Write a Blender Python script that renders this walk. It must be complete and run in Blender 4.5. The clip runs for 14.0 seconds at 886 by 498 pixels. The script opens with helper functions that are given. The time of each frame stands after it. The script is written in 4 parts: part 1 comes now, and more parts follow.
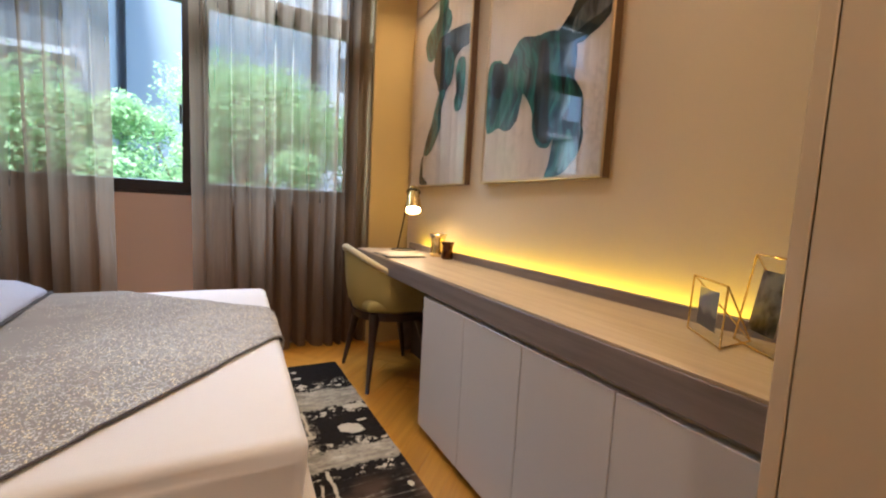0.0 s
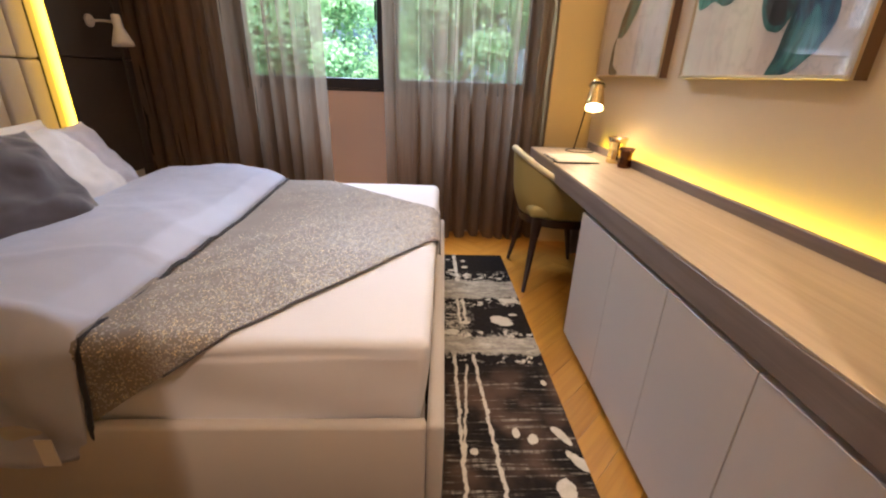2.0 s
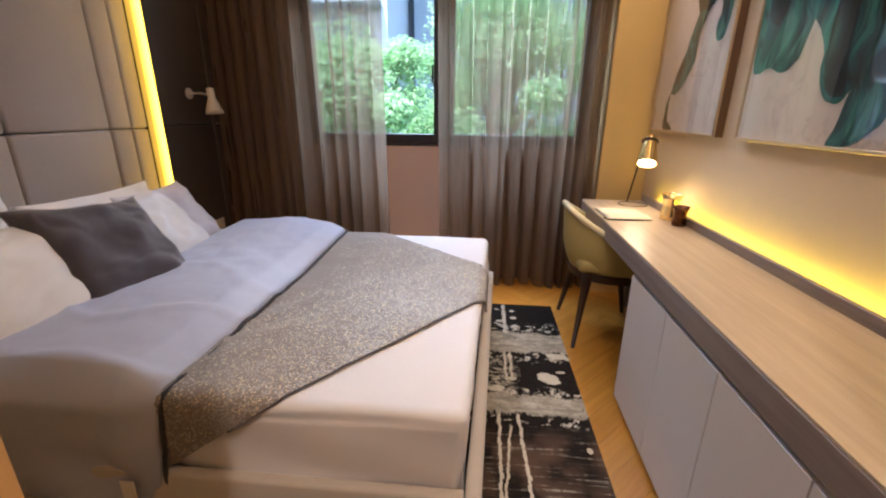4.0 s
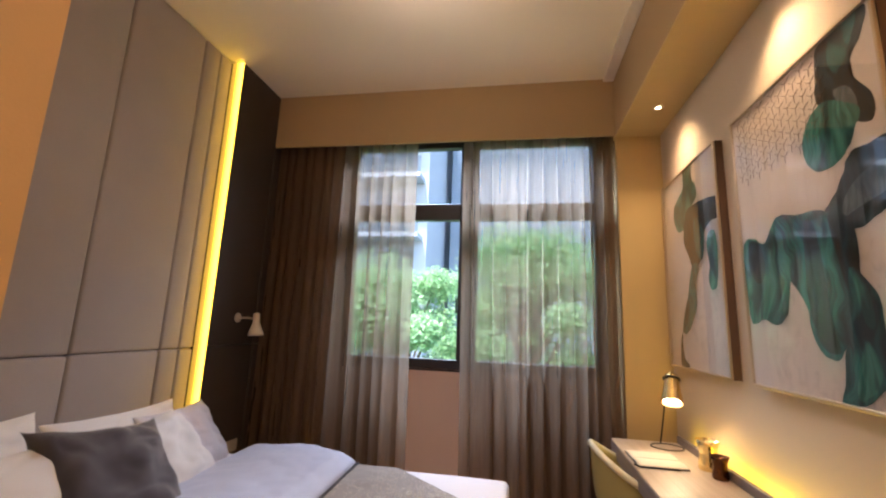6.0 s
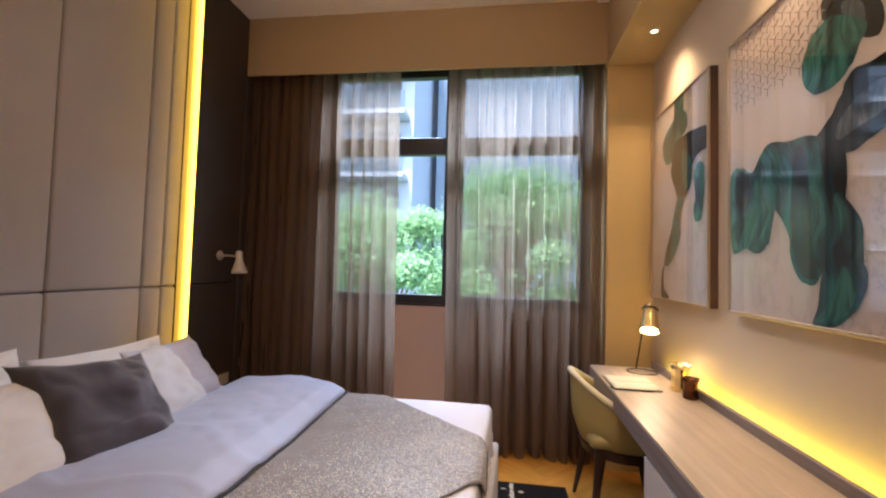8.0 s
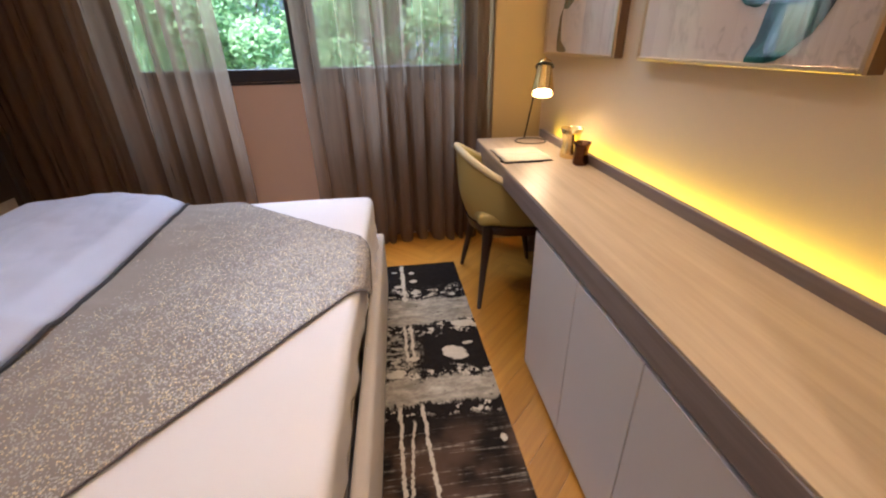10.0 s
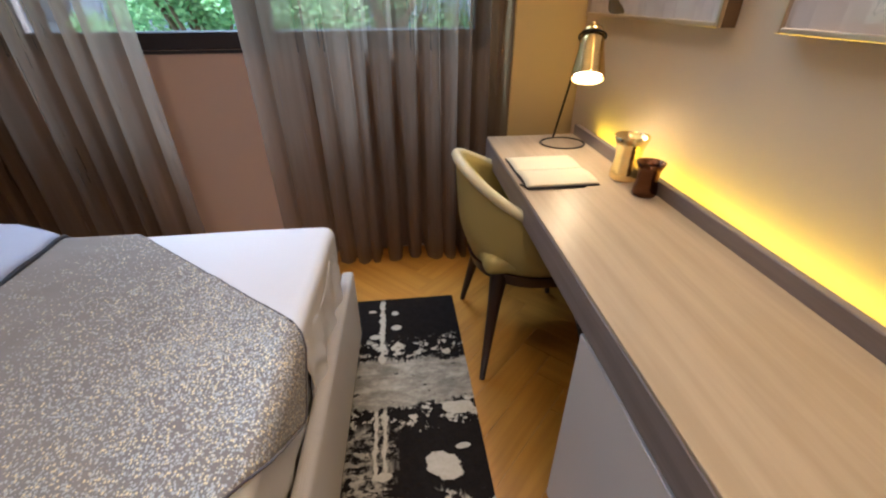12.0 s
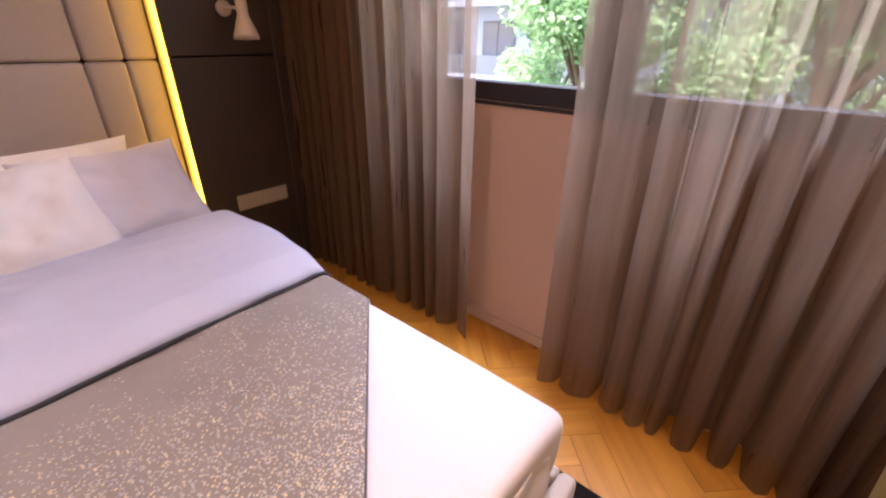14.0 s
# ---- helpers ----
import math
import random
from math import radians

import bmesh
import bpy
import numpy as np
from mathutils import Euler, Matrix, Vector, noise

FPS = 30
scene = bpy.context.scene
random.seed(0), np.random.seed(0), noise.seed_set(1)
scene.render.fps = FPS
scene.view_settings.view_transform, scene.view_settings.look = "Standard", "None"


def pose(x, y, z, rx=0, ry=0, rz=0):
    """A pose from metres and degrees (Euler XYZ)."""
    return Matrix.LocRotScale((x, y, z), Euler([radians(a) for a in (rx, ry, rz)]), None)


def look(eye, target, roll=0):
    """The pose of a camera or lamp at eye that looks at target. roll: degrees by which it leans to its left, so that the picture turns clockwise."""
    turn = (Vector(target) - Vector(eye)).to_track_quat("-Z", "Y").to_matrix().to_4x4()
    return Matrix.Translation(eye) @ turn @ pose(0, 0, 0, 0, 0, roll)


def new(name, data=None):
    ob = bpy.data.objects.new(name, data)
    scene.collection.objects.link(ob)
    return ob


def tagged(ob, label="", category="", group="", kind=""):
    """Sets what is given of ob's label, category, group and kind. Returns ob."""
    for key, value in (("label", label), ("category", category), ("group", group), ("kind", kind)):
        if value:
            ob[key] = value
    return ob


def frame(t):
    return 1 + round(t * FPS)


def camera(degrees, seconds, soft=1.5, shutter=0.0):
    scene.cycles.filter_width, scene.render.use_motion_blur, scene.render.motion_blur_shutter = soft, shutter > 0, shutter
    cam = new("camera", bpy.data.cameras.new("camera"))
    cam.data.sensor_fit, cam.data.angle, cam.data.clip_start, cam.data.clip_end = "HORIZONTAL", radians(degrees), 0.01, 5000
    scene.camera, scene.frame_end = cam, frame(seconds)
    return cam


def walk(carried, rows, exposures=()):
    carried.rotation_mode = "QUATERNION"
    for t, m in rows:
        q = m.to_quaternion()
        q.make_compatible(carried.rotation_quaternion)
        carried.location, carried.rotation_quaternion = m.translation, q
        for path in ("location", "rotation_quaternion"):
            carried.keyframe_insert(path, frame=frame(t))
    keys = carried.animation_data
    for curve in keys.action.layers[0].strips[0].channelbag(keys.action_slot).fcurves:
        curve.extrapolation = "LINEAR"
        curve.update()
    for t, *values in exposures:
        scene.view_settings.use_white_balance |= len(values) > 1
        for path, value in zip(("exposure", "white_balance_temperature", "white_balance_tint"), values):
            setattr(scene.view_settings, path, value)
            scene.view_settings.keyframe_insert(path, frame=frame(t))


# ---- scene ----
cam = camera(92.9, 14.0, soft=2.2)
PATH = [
    (0, (1.435, 1.012, 1.045), (2.38, 2.765, 0.859), 3.0),
    (0.5, (1.441, 0.998, 1.049), (2.234, 2.82, 0.823), 2.9),
    (1, (1.473, 0.986, 1.061), (2.005, 2.881, 0.706), 3.0),
    (1.5, (1.525, 0.989, 1.09), (1.809, 2.89, 0.537), 2.8),
    (2, (1.579, 0.987, 1.172), (1.671, 2.834, 0.412), 2.0),
    (4.5, (1.623, 0.946, 1.324), (1.416, 2.877, 0.843), 0.7),
    (5, (1.653, 0.919, 1.362), (1.387, 2.891, 1.164), 1.1),
    (5.5, (1.685, 0.908, 1.39), (1.37, 2.881, 1.479), 1.6),
    (6, (1.692, 0.895, 1.397), (1.351, 2.833, 1.756), 2.2),
    (6.5, (1.705, 0.893, 1.396), (1.346, 2.773, 1.976), 2.9),
    (7, (1.704, 0.879, 1.398), (1.35, 2.719, 2.097), 3.2),
    (7.5, (1.701, 0.897, 1.385), (1.377, 2.816, 1.845), 2.4),
    (8, (1.694, 0.938, 1.362), (1.421, 2.917, 1.447), 1.6),
    (8.5, (1.646, 0.982, 1.321), (1.515, 2.96, 1.053), 0.9),
    (9, (1.667, 1.103, 1.283), (1.704, 3.026, 0.735), -0.3),
    (11.5, (1.86, 1.853, 1.268), (2.172, 3.539, 0.237), -0.7),
    (12, (1.9, 2.071, 1.266), (2.089, 3.774, 0.236), -0.3),
    (12.5, (1.943, 2.278, 1.257), (1.915, 4.005, 0.25), 0.0),
    (13, (1.919, 2.505, 1.252), (1.582, 4.214, 0.27), -0.2),
    (13.5, (1.888, 2.672, 1.263), (1.163, 4.287, 0.333), 0.2),
    (14, (1.874, 2.748, 1.296), (0.718, 4.108, 0.394), 0.7),
]
EXPOSURES = [(0, 2.42, 6350, 11), (2, 2.56, 6400, 15), (5, 2.35, 5950, 15), (6, 2.33, 6450, 18), (7.5, 2.37, 6250, 15),
             (8, 2.35, 6100, 18), (9, 2.42, 6250, 20), (12, 2.15, 5850, 10), (13, 2.5, 5500, 12), (14, 2.6, 7100, 38)]
walk(cam, [(t, look(eye, target, roll)) for t, eye, target, roll in PATH], EXPOSURES)

# ---- light ----
world = bpy.data.worlds.new("world")
scene.world = world
world.use_nodes = True
wn = world.node_tree
sky = wn.nodes.new("ShaderNodeTexSky")
sky.sky_type = "NISHITA"
sky.sun_disc = False
sky.sun_elevation, sky.sun_rotation = radians(52), radians(200)
wn.links.new(sky.outputs[0], wn.nodes["Background"].inputs[0])
wn.nodes["Background"].inputs[1].default_value = 0.15
SUN, SPOT, LED, CORRIDOR, CEIL_LAMP, DESK_LAMP, WINDOW = 3.3, 8.6, 2.4, 25.0, 8.5, 0.9, 175.0


def lamp(name, kind, m, power, color=(1, 1, 1), size=0.05, spot=0.0, blend=0.5):
    data = bpy.data.lights.new(name, kind)
    data.energy, data.color = power, color
    if kind == "SUN":
        data.angle = radians(10)
    elif kind == "AREA":
        data.size = size
    else:
        data.shadow_soft_size = size
    if kind == "SPOT":
        data.spot_size, data.spot_blend = radians(spot), blend
    ob = new(name, data)
    ob.matrix_world = m
    return ob


lamp("sun", "SUN", look((0, 0, 30), (7, 16, -4)), SUN, (1, 0.96, 0.9))
WARM = (1.0, 0.82, 0.66)
# unseen area lamp added outside above the window to strengthen the sky's light
sky_lamp = lamp("sky_fill", "AREA", look((1.31, 4.92, 3.78), (1.1, 3.1, 1.0)), WINDOW, (0.63, 0.79, 1.0), 2.2)
sky_lamp.data.shape, sky_lamp.data.size_y = "RECTANGLE", 0.9

# ---- main sizes ----
CEIL, BEAM = 3.315, 2.85
X_PANEL, X_DARK, X_RIGHT, X_BEAM = -0.45, -0.355, 2.74, 2.42
DESK_DROP = 0.007  # the desk and what stands on it, against their drawn height
Y_WIN, Y_NICHE, Y_NEAR, X_NEAR = 4.235, 4.03, 1.163, 1.30


# ---- materials ----
class Mat:
    """A node material with small helpers for arithmetic."""

    def __init__(self, name):
        self.m = bpy.data.materials.new(name)
        self.m.use_nodes = True
        self.t = self.m.node_tree
        self.b = self.t.nodes["Principled BSDF"]

    def put(self, socket, v):
        if isinstance(v, bpy.types.NodeSocket):
            self.t.links.new(v, socket)
        elif isinstance(v, tuple) and len(v) == 3 and socket.type == "RGBA":
            socket.default_value = (*v, 1)
        else:
            socket.default_value = v

    def op(self, kind, a, b=0.0, clamp=False):
        n = self.t.nodes.new("ShaderNodeMath")
        n.operation, n.use_clamp = kind, clamp
        self.put(n.inputs[0], a)
        self.put(n.inputs[1], b)
        return n.outputs[0]

    def coords(self, kind="Object"):
        return self.t.nodes.new("ShaderNodeTexCoord").outputs[kind]

    def xyz(self, v):
        n = self.t.nodes.new("ShaderNodeSeparateXYZ")
        self.put(n.inputs[0], v)
        return n.outputs

    def scaled(self, v, s, shift=(0, 0, 0)):
        n = self.t.nodes.new("ShaderNodeMapping")
        self.put(n.inputs[0], v)
        n.inputs["Scale"].default_value = s
        n.inputs["Location"].default_value = shift
        return n.outputs[0]

    def noise(self, v, scale, detail=3.0, rough=0.5, color=False):
        n = self.t.nodes.new("ShaderNodeTexNoise")
        self.put(n.inputs["Vector"], v)
        n.inputs["Scale"].default_value, n.inputs["Detail"].default_value, n.inputs["Roughness"].default_value = scale, detail, rough
        return n.outputs[1 if color else 0]

    def cells(self, v, scale, out="Color", feature="F1"):
        n = self.t.nodes.new("ShaderNodeTexVoronoi")
        n.feature = feature
        self.put(n.inputs["Vector"], v)
        n.inputs["Scale"].default_value = scale
        return n.outputs[out]

    def step(self, v, lo, hi, a=0.0, b=1.0):
        n = self.t.nodes.new("ShaderNodeMapRange")
        n.interpolation_type = "SMOOTHSTEP"
        self.put(n.inputs[0], v)
        n.inputs[1].default_value, n.inputs[2].default_value, n.inputs[3].default_value, n.inputs[4].default_value = lo, hi, a, b
        return n.outputs[0]

    def mix(self, f, a, b):
        n = self.t.nodes.new("ShaderNodeMix")
        n.data_type = "RGBA"
        self.put(n.inputs[0], f)
        self.put(n.inputs[6], a)
        self.put(n.inputs[7], b)
        return n.outputs[2]

    def bump(self, h, strength, dist=0.01):
        n = self.t.nodes.new("ShaderNodeBump")
        n.inputs["Strength"].default_value, n.inputs["Distance"].default_value = strength, dist
        self.put(n.inputs["Height"], h)
        self.put(self.b.inputs["Normal"], n.outputs[0])

    def set(self, color=None, rough=None, metal=None, **other):
        for k, v in (("Base Color", color), ("Roughness", rough), ("Metallic", metal), *other.items()):
            if v is not None:
                self.put(self.b.inputs[k.replace("_", " ")], v)
        return self.m


def plain(name, c, rough=0.5, metal=0.0, vary=0.08, scale=6.0, grain=120.0, relief=0.08, **other):
    """A surface with broad stains and a fine grain."""
    k = Mat(name)
    p = k.coords()
    big = k.noise(p, scale, 4)
    fine = k.noise(p, grain, 2)
    lo = tuple(v * (1 - vary) for v in c)
    hi = tuple(min(1, v * (1 + vary)) for v in c)
    f = k.op("ADD", k.op("MULTIPLY", big, 0.75), k.op("MULTIPLY", fine, 0.25))
    k.bump(fine, relief, 0.004)
    return k.set(k.mix(f, lo, hi), k.step(big, 0.3, 0.7, rough * 0.92, min(1, rough * 1.08)), metal, **other)


def emitter(name, c, strength):
    k = Mat(name)
    return k.set(tuple(c), 0.6, Emission_Color=tuple(c), Emission_Strength=strength)


def fabric(name, c, thread=600.0, rough=0.9, vary=0.1, sheen=0.2, relief=0.25):
    k = Mat(name)
    p = k.coords()
    q = k.xyz(p)
    w = k.op("MULTIPLY", k.op("SINE", k.op("MULTIPLY", k.op("ADD", q[0], q[1]), thread)), k.op("SINE", k.op("MULTIPLY", k.op("ADD", q[2], q[1]), thread)))
    big = k.noise(p, 5, 4)
    f = k.op("ADD", k.op("MULTIPLY", w, 0.12), big)
    k.bump(k.op("ADD", k.op("MULTIPLY", w, 0.3), k.noise(p, 60, 3)), relief, 0.004)
    return k.set(k.mix(f, tuple(v * (1 - vary) for v in c), tuple(min(1, v * (1 + vary)) for v in c)), rough, Sheen_Weight=sheen)


def wood(name, dark, light, along=1, rough=0.45, ring=7.0, per_piece=False):
    """Grain that runs along the axis given (0 x, 1 y, 2 z)."""
    k = Mat(name)
    p = k.coords()
    if per_piece:
        r = k.t.nodes.new("ShaderNodeObjectInfo").outputs["Random"]
        n = k.t.nodes.new("ShaderNodeVectorMath")
        n.operation = "ADD"
        k.put(n.inputs[0], p)
        c = k.t.nodes.new("ShaderNodeCombineXYZ")
        for i in range(3):
            k.put(c.inputs[i], k.op("MULTIPLY", r, 37.0 + 11 * i))
        k.put(n.inputs[1], c.outputs[0])
        p = n.outputs[0]
    s = [ring * 4.0] * 3
    s[along] = ring * 0.25
    g = k.noise(k.scaled(p, tuple(s)), 1.0, 6, 0.62)
    s2 = [90.0] * 3
    s2[along] = 3.0
    fine = k.noise(k.scaled(p, tuple(s2)), 1.0, 3)
    f = k.op("ADD", k.op("MULTIPLY", k.step(g, 0.3, 0.7), 0.82), k.op("MULTIPLY", fine, 0.18))
    if per_piece:
        f = k.op("ADD", f, k.op("MULTIPLY", k.op("SUBTRACT", r, 0.5), 0.40), True)
    k.bump(fine, 0.12, 0.002)
    return k.set(k.mix(f, dark, light), k.step(fine, 0.2, 0.8, rough * 0.85, rough * 1.15))


M = {}
M["wall"] = plain("wall_paint", (0.62, 0.515, 0.39), 0.75, vary=0.04, scale=3, grain=300, relief=0.05)
# the beige wall paint with the corridor's warm light put into its colour
M["entry"] = plain("entry_lit_paint", (0.66, 0.41, 0.175), 0.7, vary=0.04, scale=3, grain=300, relief=0.05)
# beige paint yellowed to carry the downlights' warm glow on column and beam
M["mustard"] = plain("beige_lit_paint", (0.56, 0.41, 0.19), 0.75, vary=0.04, scale=3, grain=300, relief=0.05)
M["ceiling"] = plain("ceiling_paint", (0.86, 0.79, 0.69), 0.85, vary=0.02, scale=2, grain=260, relief=0.04)
M["taupe"] = plain("taupe_paint", (0.43, 0.305, 0.165), 0.8, vary=0.04, scale=3, grain=300, relief=0.05)
M["pink"] = plain("window_wall_paint", (0.52, 0.38, 0.32), 0.75, vary=0.03, scale=3, grain=300, relief=0.05)
M["head"] = fabric("headboard_fabric", (0.36, 0.31, 0.285), 900, vary=0.06)
M["dark"] = plain("dark_panel", (0.039, 0.026, 0.017), 0.5, vary=0.12, scale=4, grain=200)
M["top"] = wood("worktop_wood", (0.37, 0.285, 0.19), (0.46, 0.365, 0.255), 1, 0.42)
M["edge"] = wood("worktop_edge_wood", (0.17, 0.135, 0.125), (0.25, 0.205, 0.19), 1, 0.5)
M["cab"] = plain("cabinet_laminate", (0.60, 0.575, 0.57), 0.38, vary=0.02, scale=3, grain=150, relief=0.03)
M["gloss"] = plain("wardrobe_gloss", (0.64, 0.53, 0.385), 0.12, vary=0.03, scale=2, grain=90, relief=0.01, Coat_Weight=0.6, Coat_Roughness=0.05)
# near-black for the plinths and for the painted shade of the knee space
M["gap"] = plain("plinth_and_shade", (0.05, 0.03, 0.022), 0.6)
M["floor"] = plain("floor_base", (0.10, 0.05, 0.02), 0.7)
M["plank"] = wood("floor_oak", (0.38, 0.160, 0.020), (0.53, 0.245, 0.034), 0, 0.33, 6.0, True)
M["skirt"] = plain("skirting_paint", (0.48, 0.36, 0.29), 0.5, vary=0.03)
M["frame"] = plain("window_metal", (0.030, 0.028, 0.034), 0.4, 0.3, vary=0.1)
M["sheet"] = fabric("white_sheet", (0.67, 0.66, 0.69), 1500, vary=0.03, relief=0.12)
M["pillow"] = fabric("pillow_cotton", (0.78, 0.74, 0.70), 1400, vary=0.03, relief=0.2)
M["taupe_cotton"] = fabric("taupe_cotton", (0.66, 0.62, 0.59), 1400, vary=0.04, relief=0.2)
M["lav"] = fabric("lavender_cotton", (0.60, 0.56, 0.60), 1400, vary=0.04, relief=0.2)
M["duvet"] = fabric("duvet_cotton", (0.425, 0.445, 0.555), 1400, 0.5, vary=0.05, relief=0.25)
M["cushion"] = fabric("grey_velvet", (0.058, 0.046, 0.054), 900, vary=0.06, sheen=0.6)
M["piping"] = fabric("black_piping", (0.02, 0.02, 0.025), 900)
M["bedframe"] = fabric("bed_frame_fabric", (0.50, 0.45, 0.40), 1000, vary=0.05)
M["leather"] = plain("olive_leather", (0.40, 0.33, 0.12), 0.42, vary=0.06, scale=5, grain=260, relief=0.2)
M["leather_edge"] = plain("pale_leather", (0.62, 0.56, 0.38), 0.45, vary=0.05, grain=260)
M["leg"] = plain("dark_leg_wood", (0.030, 0.013, 0.010), 0.35, vary=0.2)
M["brass"] = plain("brass", (0.80, 0.58, 0.24), 0.22, 1.0, vary=0.06, relief=0.02)
M["gold"] = plain("gold_tumbler", (1.0, 0.76, 0.38), 0.22, 1.0, vary=0.1, scale=30, grain=80, relief=0.3)
M["copper"] = plain("dark_copper", (0.12, 0.055, 0.03), 0.2, 1.0, vary=0.2, scale=30, grain=80, relief=0.3)
M["black"] = plain("black_metal", (0.018, 0.014, 0.012), 0.4, 0.6)
M["cream"] = plain("cream_enamel", (0.54, 0.46, 0.36), 0.35)
M["paper"] = plain("cream_paper", (0.60, 0.54, 0.41), 0.8, vary=0.03)
M["switch"] = plain("beige_plastic", (0.46, 0.39, 0.29), 0.4, vary=0.03)
M["artframe"] = plain("silver_gold_frame", (0.62, 0.50, 0.36), 0.3, 0.8)
M["artside"] = plain("dark_frame_side", (0.10, 0.055, 0.035), 0.45)
M["glow"] = emitter("lamp_glow", (1.0, 0.82, 0.55), 3.0)
M["glow_soft"] = emitter("bulb_glow", (1.0, 0.66, 0.33), 2.6)
M["led"] = emitter("yellow_led", (1.0, 0.71, 0.05), LED)


def make_diffuser():
    """The tall strip's cover: bright at its lamps, glow's fade towards the headboard painted in."""
    k = Mat("yellow_led_tall")
    x = k.xyz(k.coords())[0]
    return k.set((0.75, 0.60, 0.34), 0.5, Emission_Color=(1.0, 0.62, 0.04), Emission_Strength=k.step(x, -0.425, -0.365, 0.10, 1.6))


M["led_head"] = make_diffuser()
M["tag"] = plain("white_label", (0.75, 0.72, 0.68), 0.7)


def make_glass(name, gloss, tint=(1, 1, 1)):
    k = Mat(name)
    n = k.t.nodes
    tr, gl, mx = n.new("ShaderNodeBsdfTransparent"), n.new("ShaderNodeBsdfGlossy"), n.new("ShaderNodeMixShader")
    fr = n.new("ShaderNodeFresnel")
    fr.inputs[0].default_value = 1.5
    gl.inputs["Roughness"].default_value = 0.01
    k.put(tr.inputs[0], tint)
    k.put(mx.inputs[0], k.op("MULTIPLY", fr.outputs[0], gloss))
    k.put(mx.inputs[1], tr.outputs[0])
    k.put(mx.inputs[2], gl.outputs[0])
    k.put(n["Material Output"].inputs[0], mx.outputs[0])
    return k.m


M["glass"] = make_glass("window_glass", 1.0, (0.93, 0.96, 0.97))
M["art_glass"] = make_glass("picture_glass", 2.3)


def make_sheer():
    """A thin woven curtain that lets part of the light straight through."""
    k = Mat("sheer_curtain")
    n = k.t.nodes
    p = k.coords()
    weave = k.noise(k.scaled(p, (38, 38, 2)), 1.0, 4, 0.6)
    col = k.mix(weave, (0.140, 0.080, 0.044), (0.165, 0.100, 0.058))
    back = k.mix(weave, (0.37, 0.275, 0.195), (0.42, 0.325, 0.24))
    d, tl, tr = n.new("ShaderNodeBsdfDiffuse"), n.new("ShaderNodeBsdfTranslucent"), n.new("ShaderNodeBsdfTransparent")
    k.put(d.inputs[0], col)
    k.put(tl.inputs[0], back)
    a, b = n.new("ShaderNodeMixShader"), n.new("ShaderNodeMixShader")
    a.inputs[0].default_value = 0.45
    k.put(a.inputs[1], d.outputs[0])
    k.put(a.inputs[2], tl.outputs[0])
    k.put(b.inputs[0], k.step(weave, 0.2, 0.8, 0.62, 0.74))
    k.put(b.inputs[1], tr.outputs[0])
    k.put(b.inputs[2], a.outputs[0])
    k.put(n["Material Output"].inputs[0], b.outputs[0])
    return k.m


M["sheer"] = make_sheer()


def make_sequin():
    """Grey cloth sewn with small sequins, denser towards the foot of the bed."""
    k = Mat("sequin_cloth")
    p = k.coords()
    q = k.xyz(p)
    warp = k.noise(p, 70, 2, color=True)
    n = k.t.nodes.new("ShaderNodeMix")
    n.data_type = "VECTOR"
    n.inputs[0].default_value = 0.006
    k.put(n.inputs[4], p)
    k.put(n.inputs[5], warp)
    sp = k.scaled(n.outputs[1], (1.0, 0.72, 1.0))
    c = k.cells(sp, 225)
    r = k.xyz(c)
    dense = k.op("ADD", k.step(k.op("SUBTRACT", q[0], k.op("MULTIPLY", q[1], 0.25)), 0.0, 0.9, 0.06, 0.92), k.op("MULTIPLY", k.op("SUBTRACT", k.noise(p, 6, 3), 0.5), 0.9))
    on = k.step(k.op("SUBTRACT", dense, r[0]), -0.02, 0.06)
    disc = k.step(k.cells(sp, 225, "Distance"), 0.40, 0.54, 1.0, 0.0)
    f = k.op("MULTIPLY", on, disc)
    base = k.mix(k.noise(p, 9, 4), (0.185, 0.160, 0.145), (0.275, 0.240, 0.215))
    spark = k.mix(k.step(r[1], 0.5, 0.9), (0.52, 0.50, 0.48), (0.86, 0.70, 0.42))
    k.bump(k.op("ADD", k.op("MULTIPLY", r[2], f), k.op("MULTIPLY", k.noise(p, 25, 3), 0.3)), 0.9, 0.004)
    return k.set(k.mix(f, base, spark), k.step(f, 0, 1, 0.85, 0.52), k.op("MULTIPLY", f, 0.65), Sheen_Weight=0.2)


M["sequin"] = make_sequin()


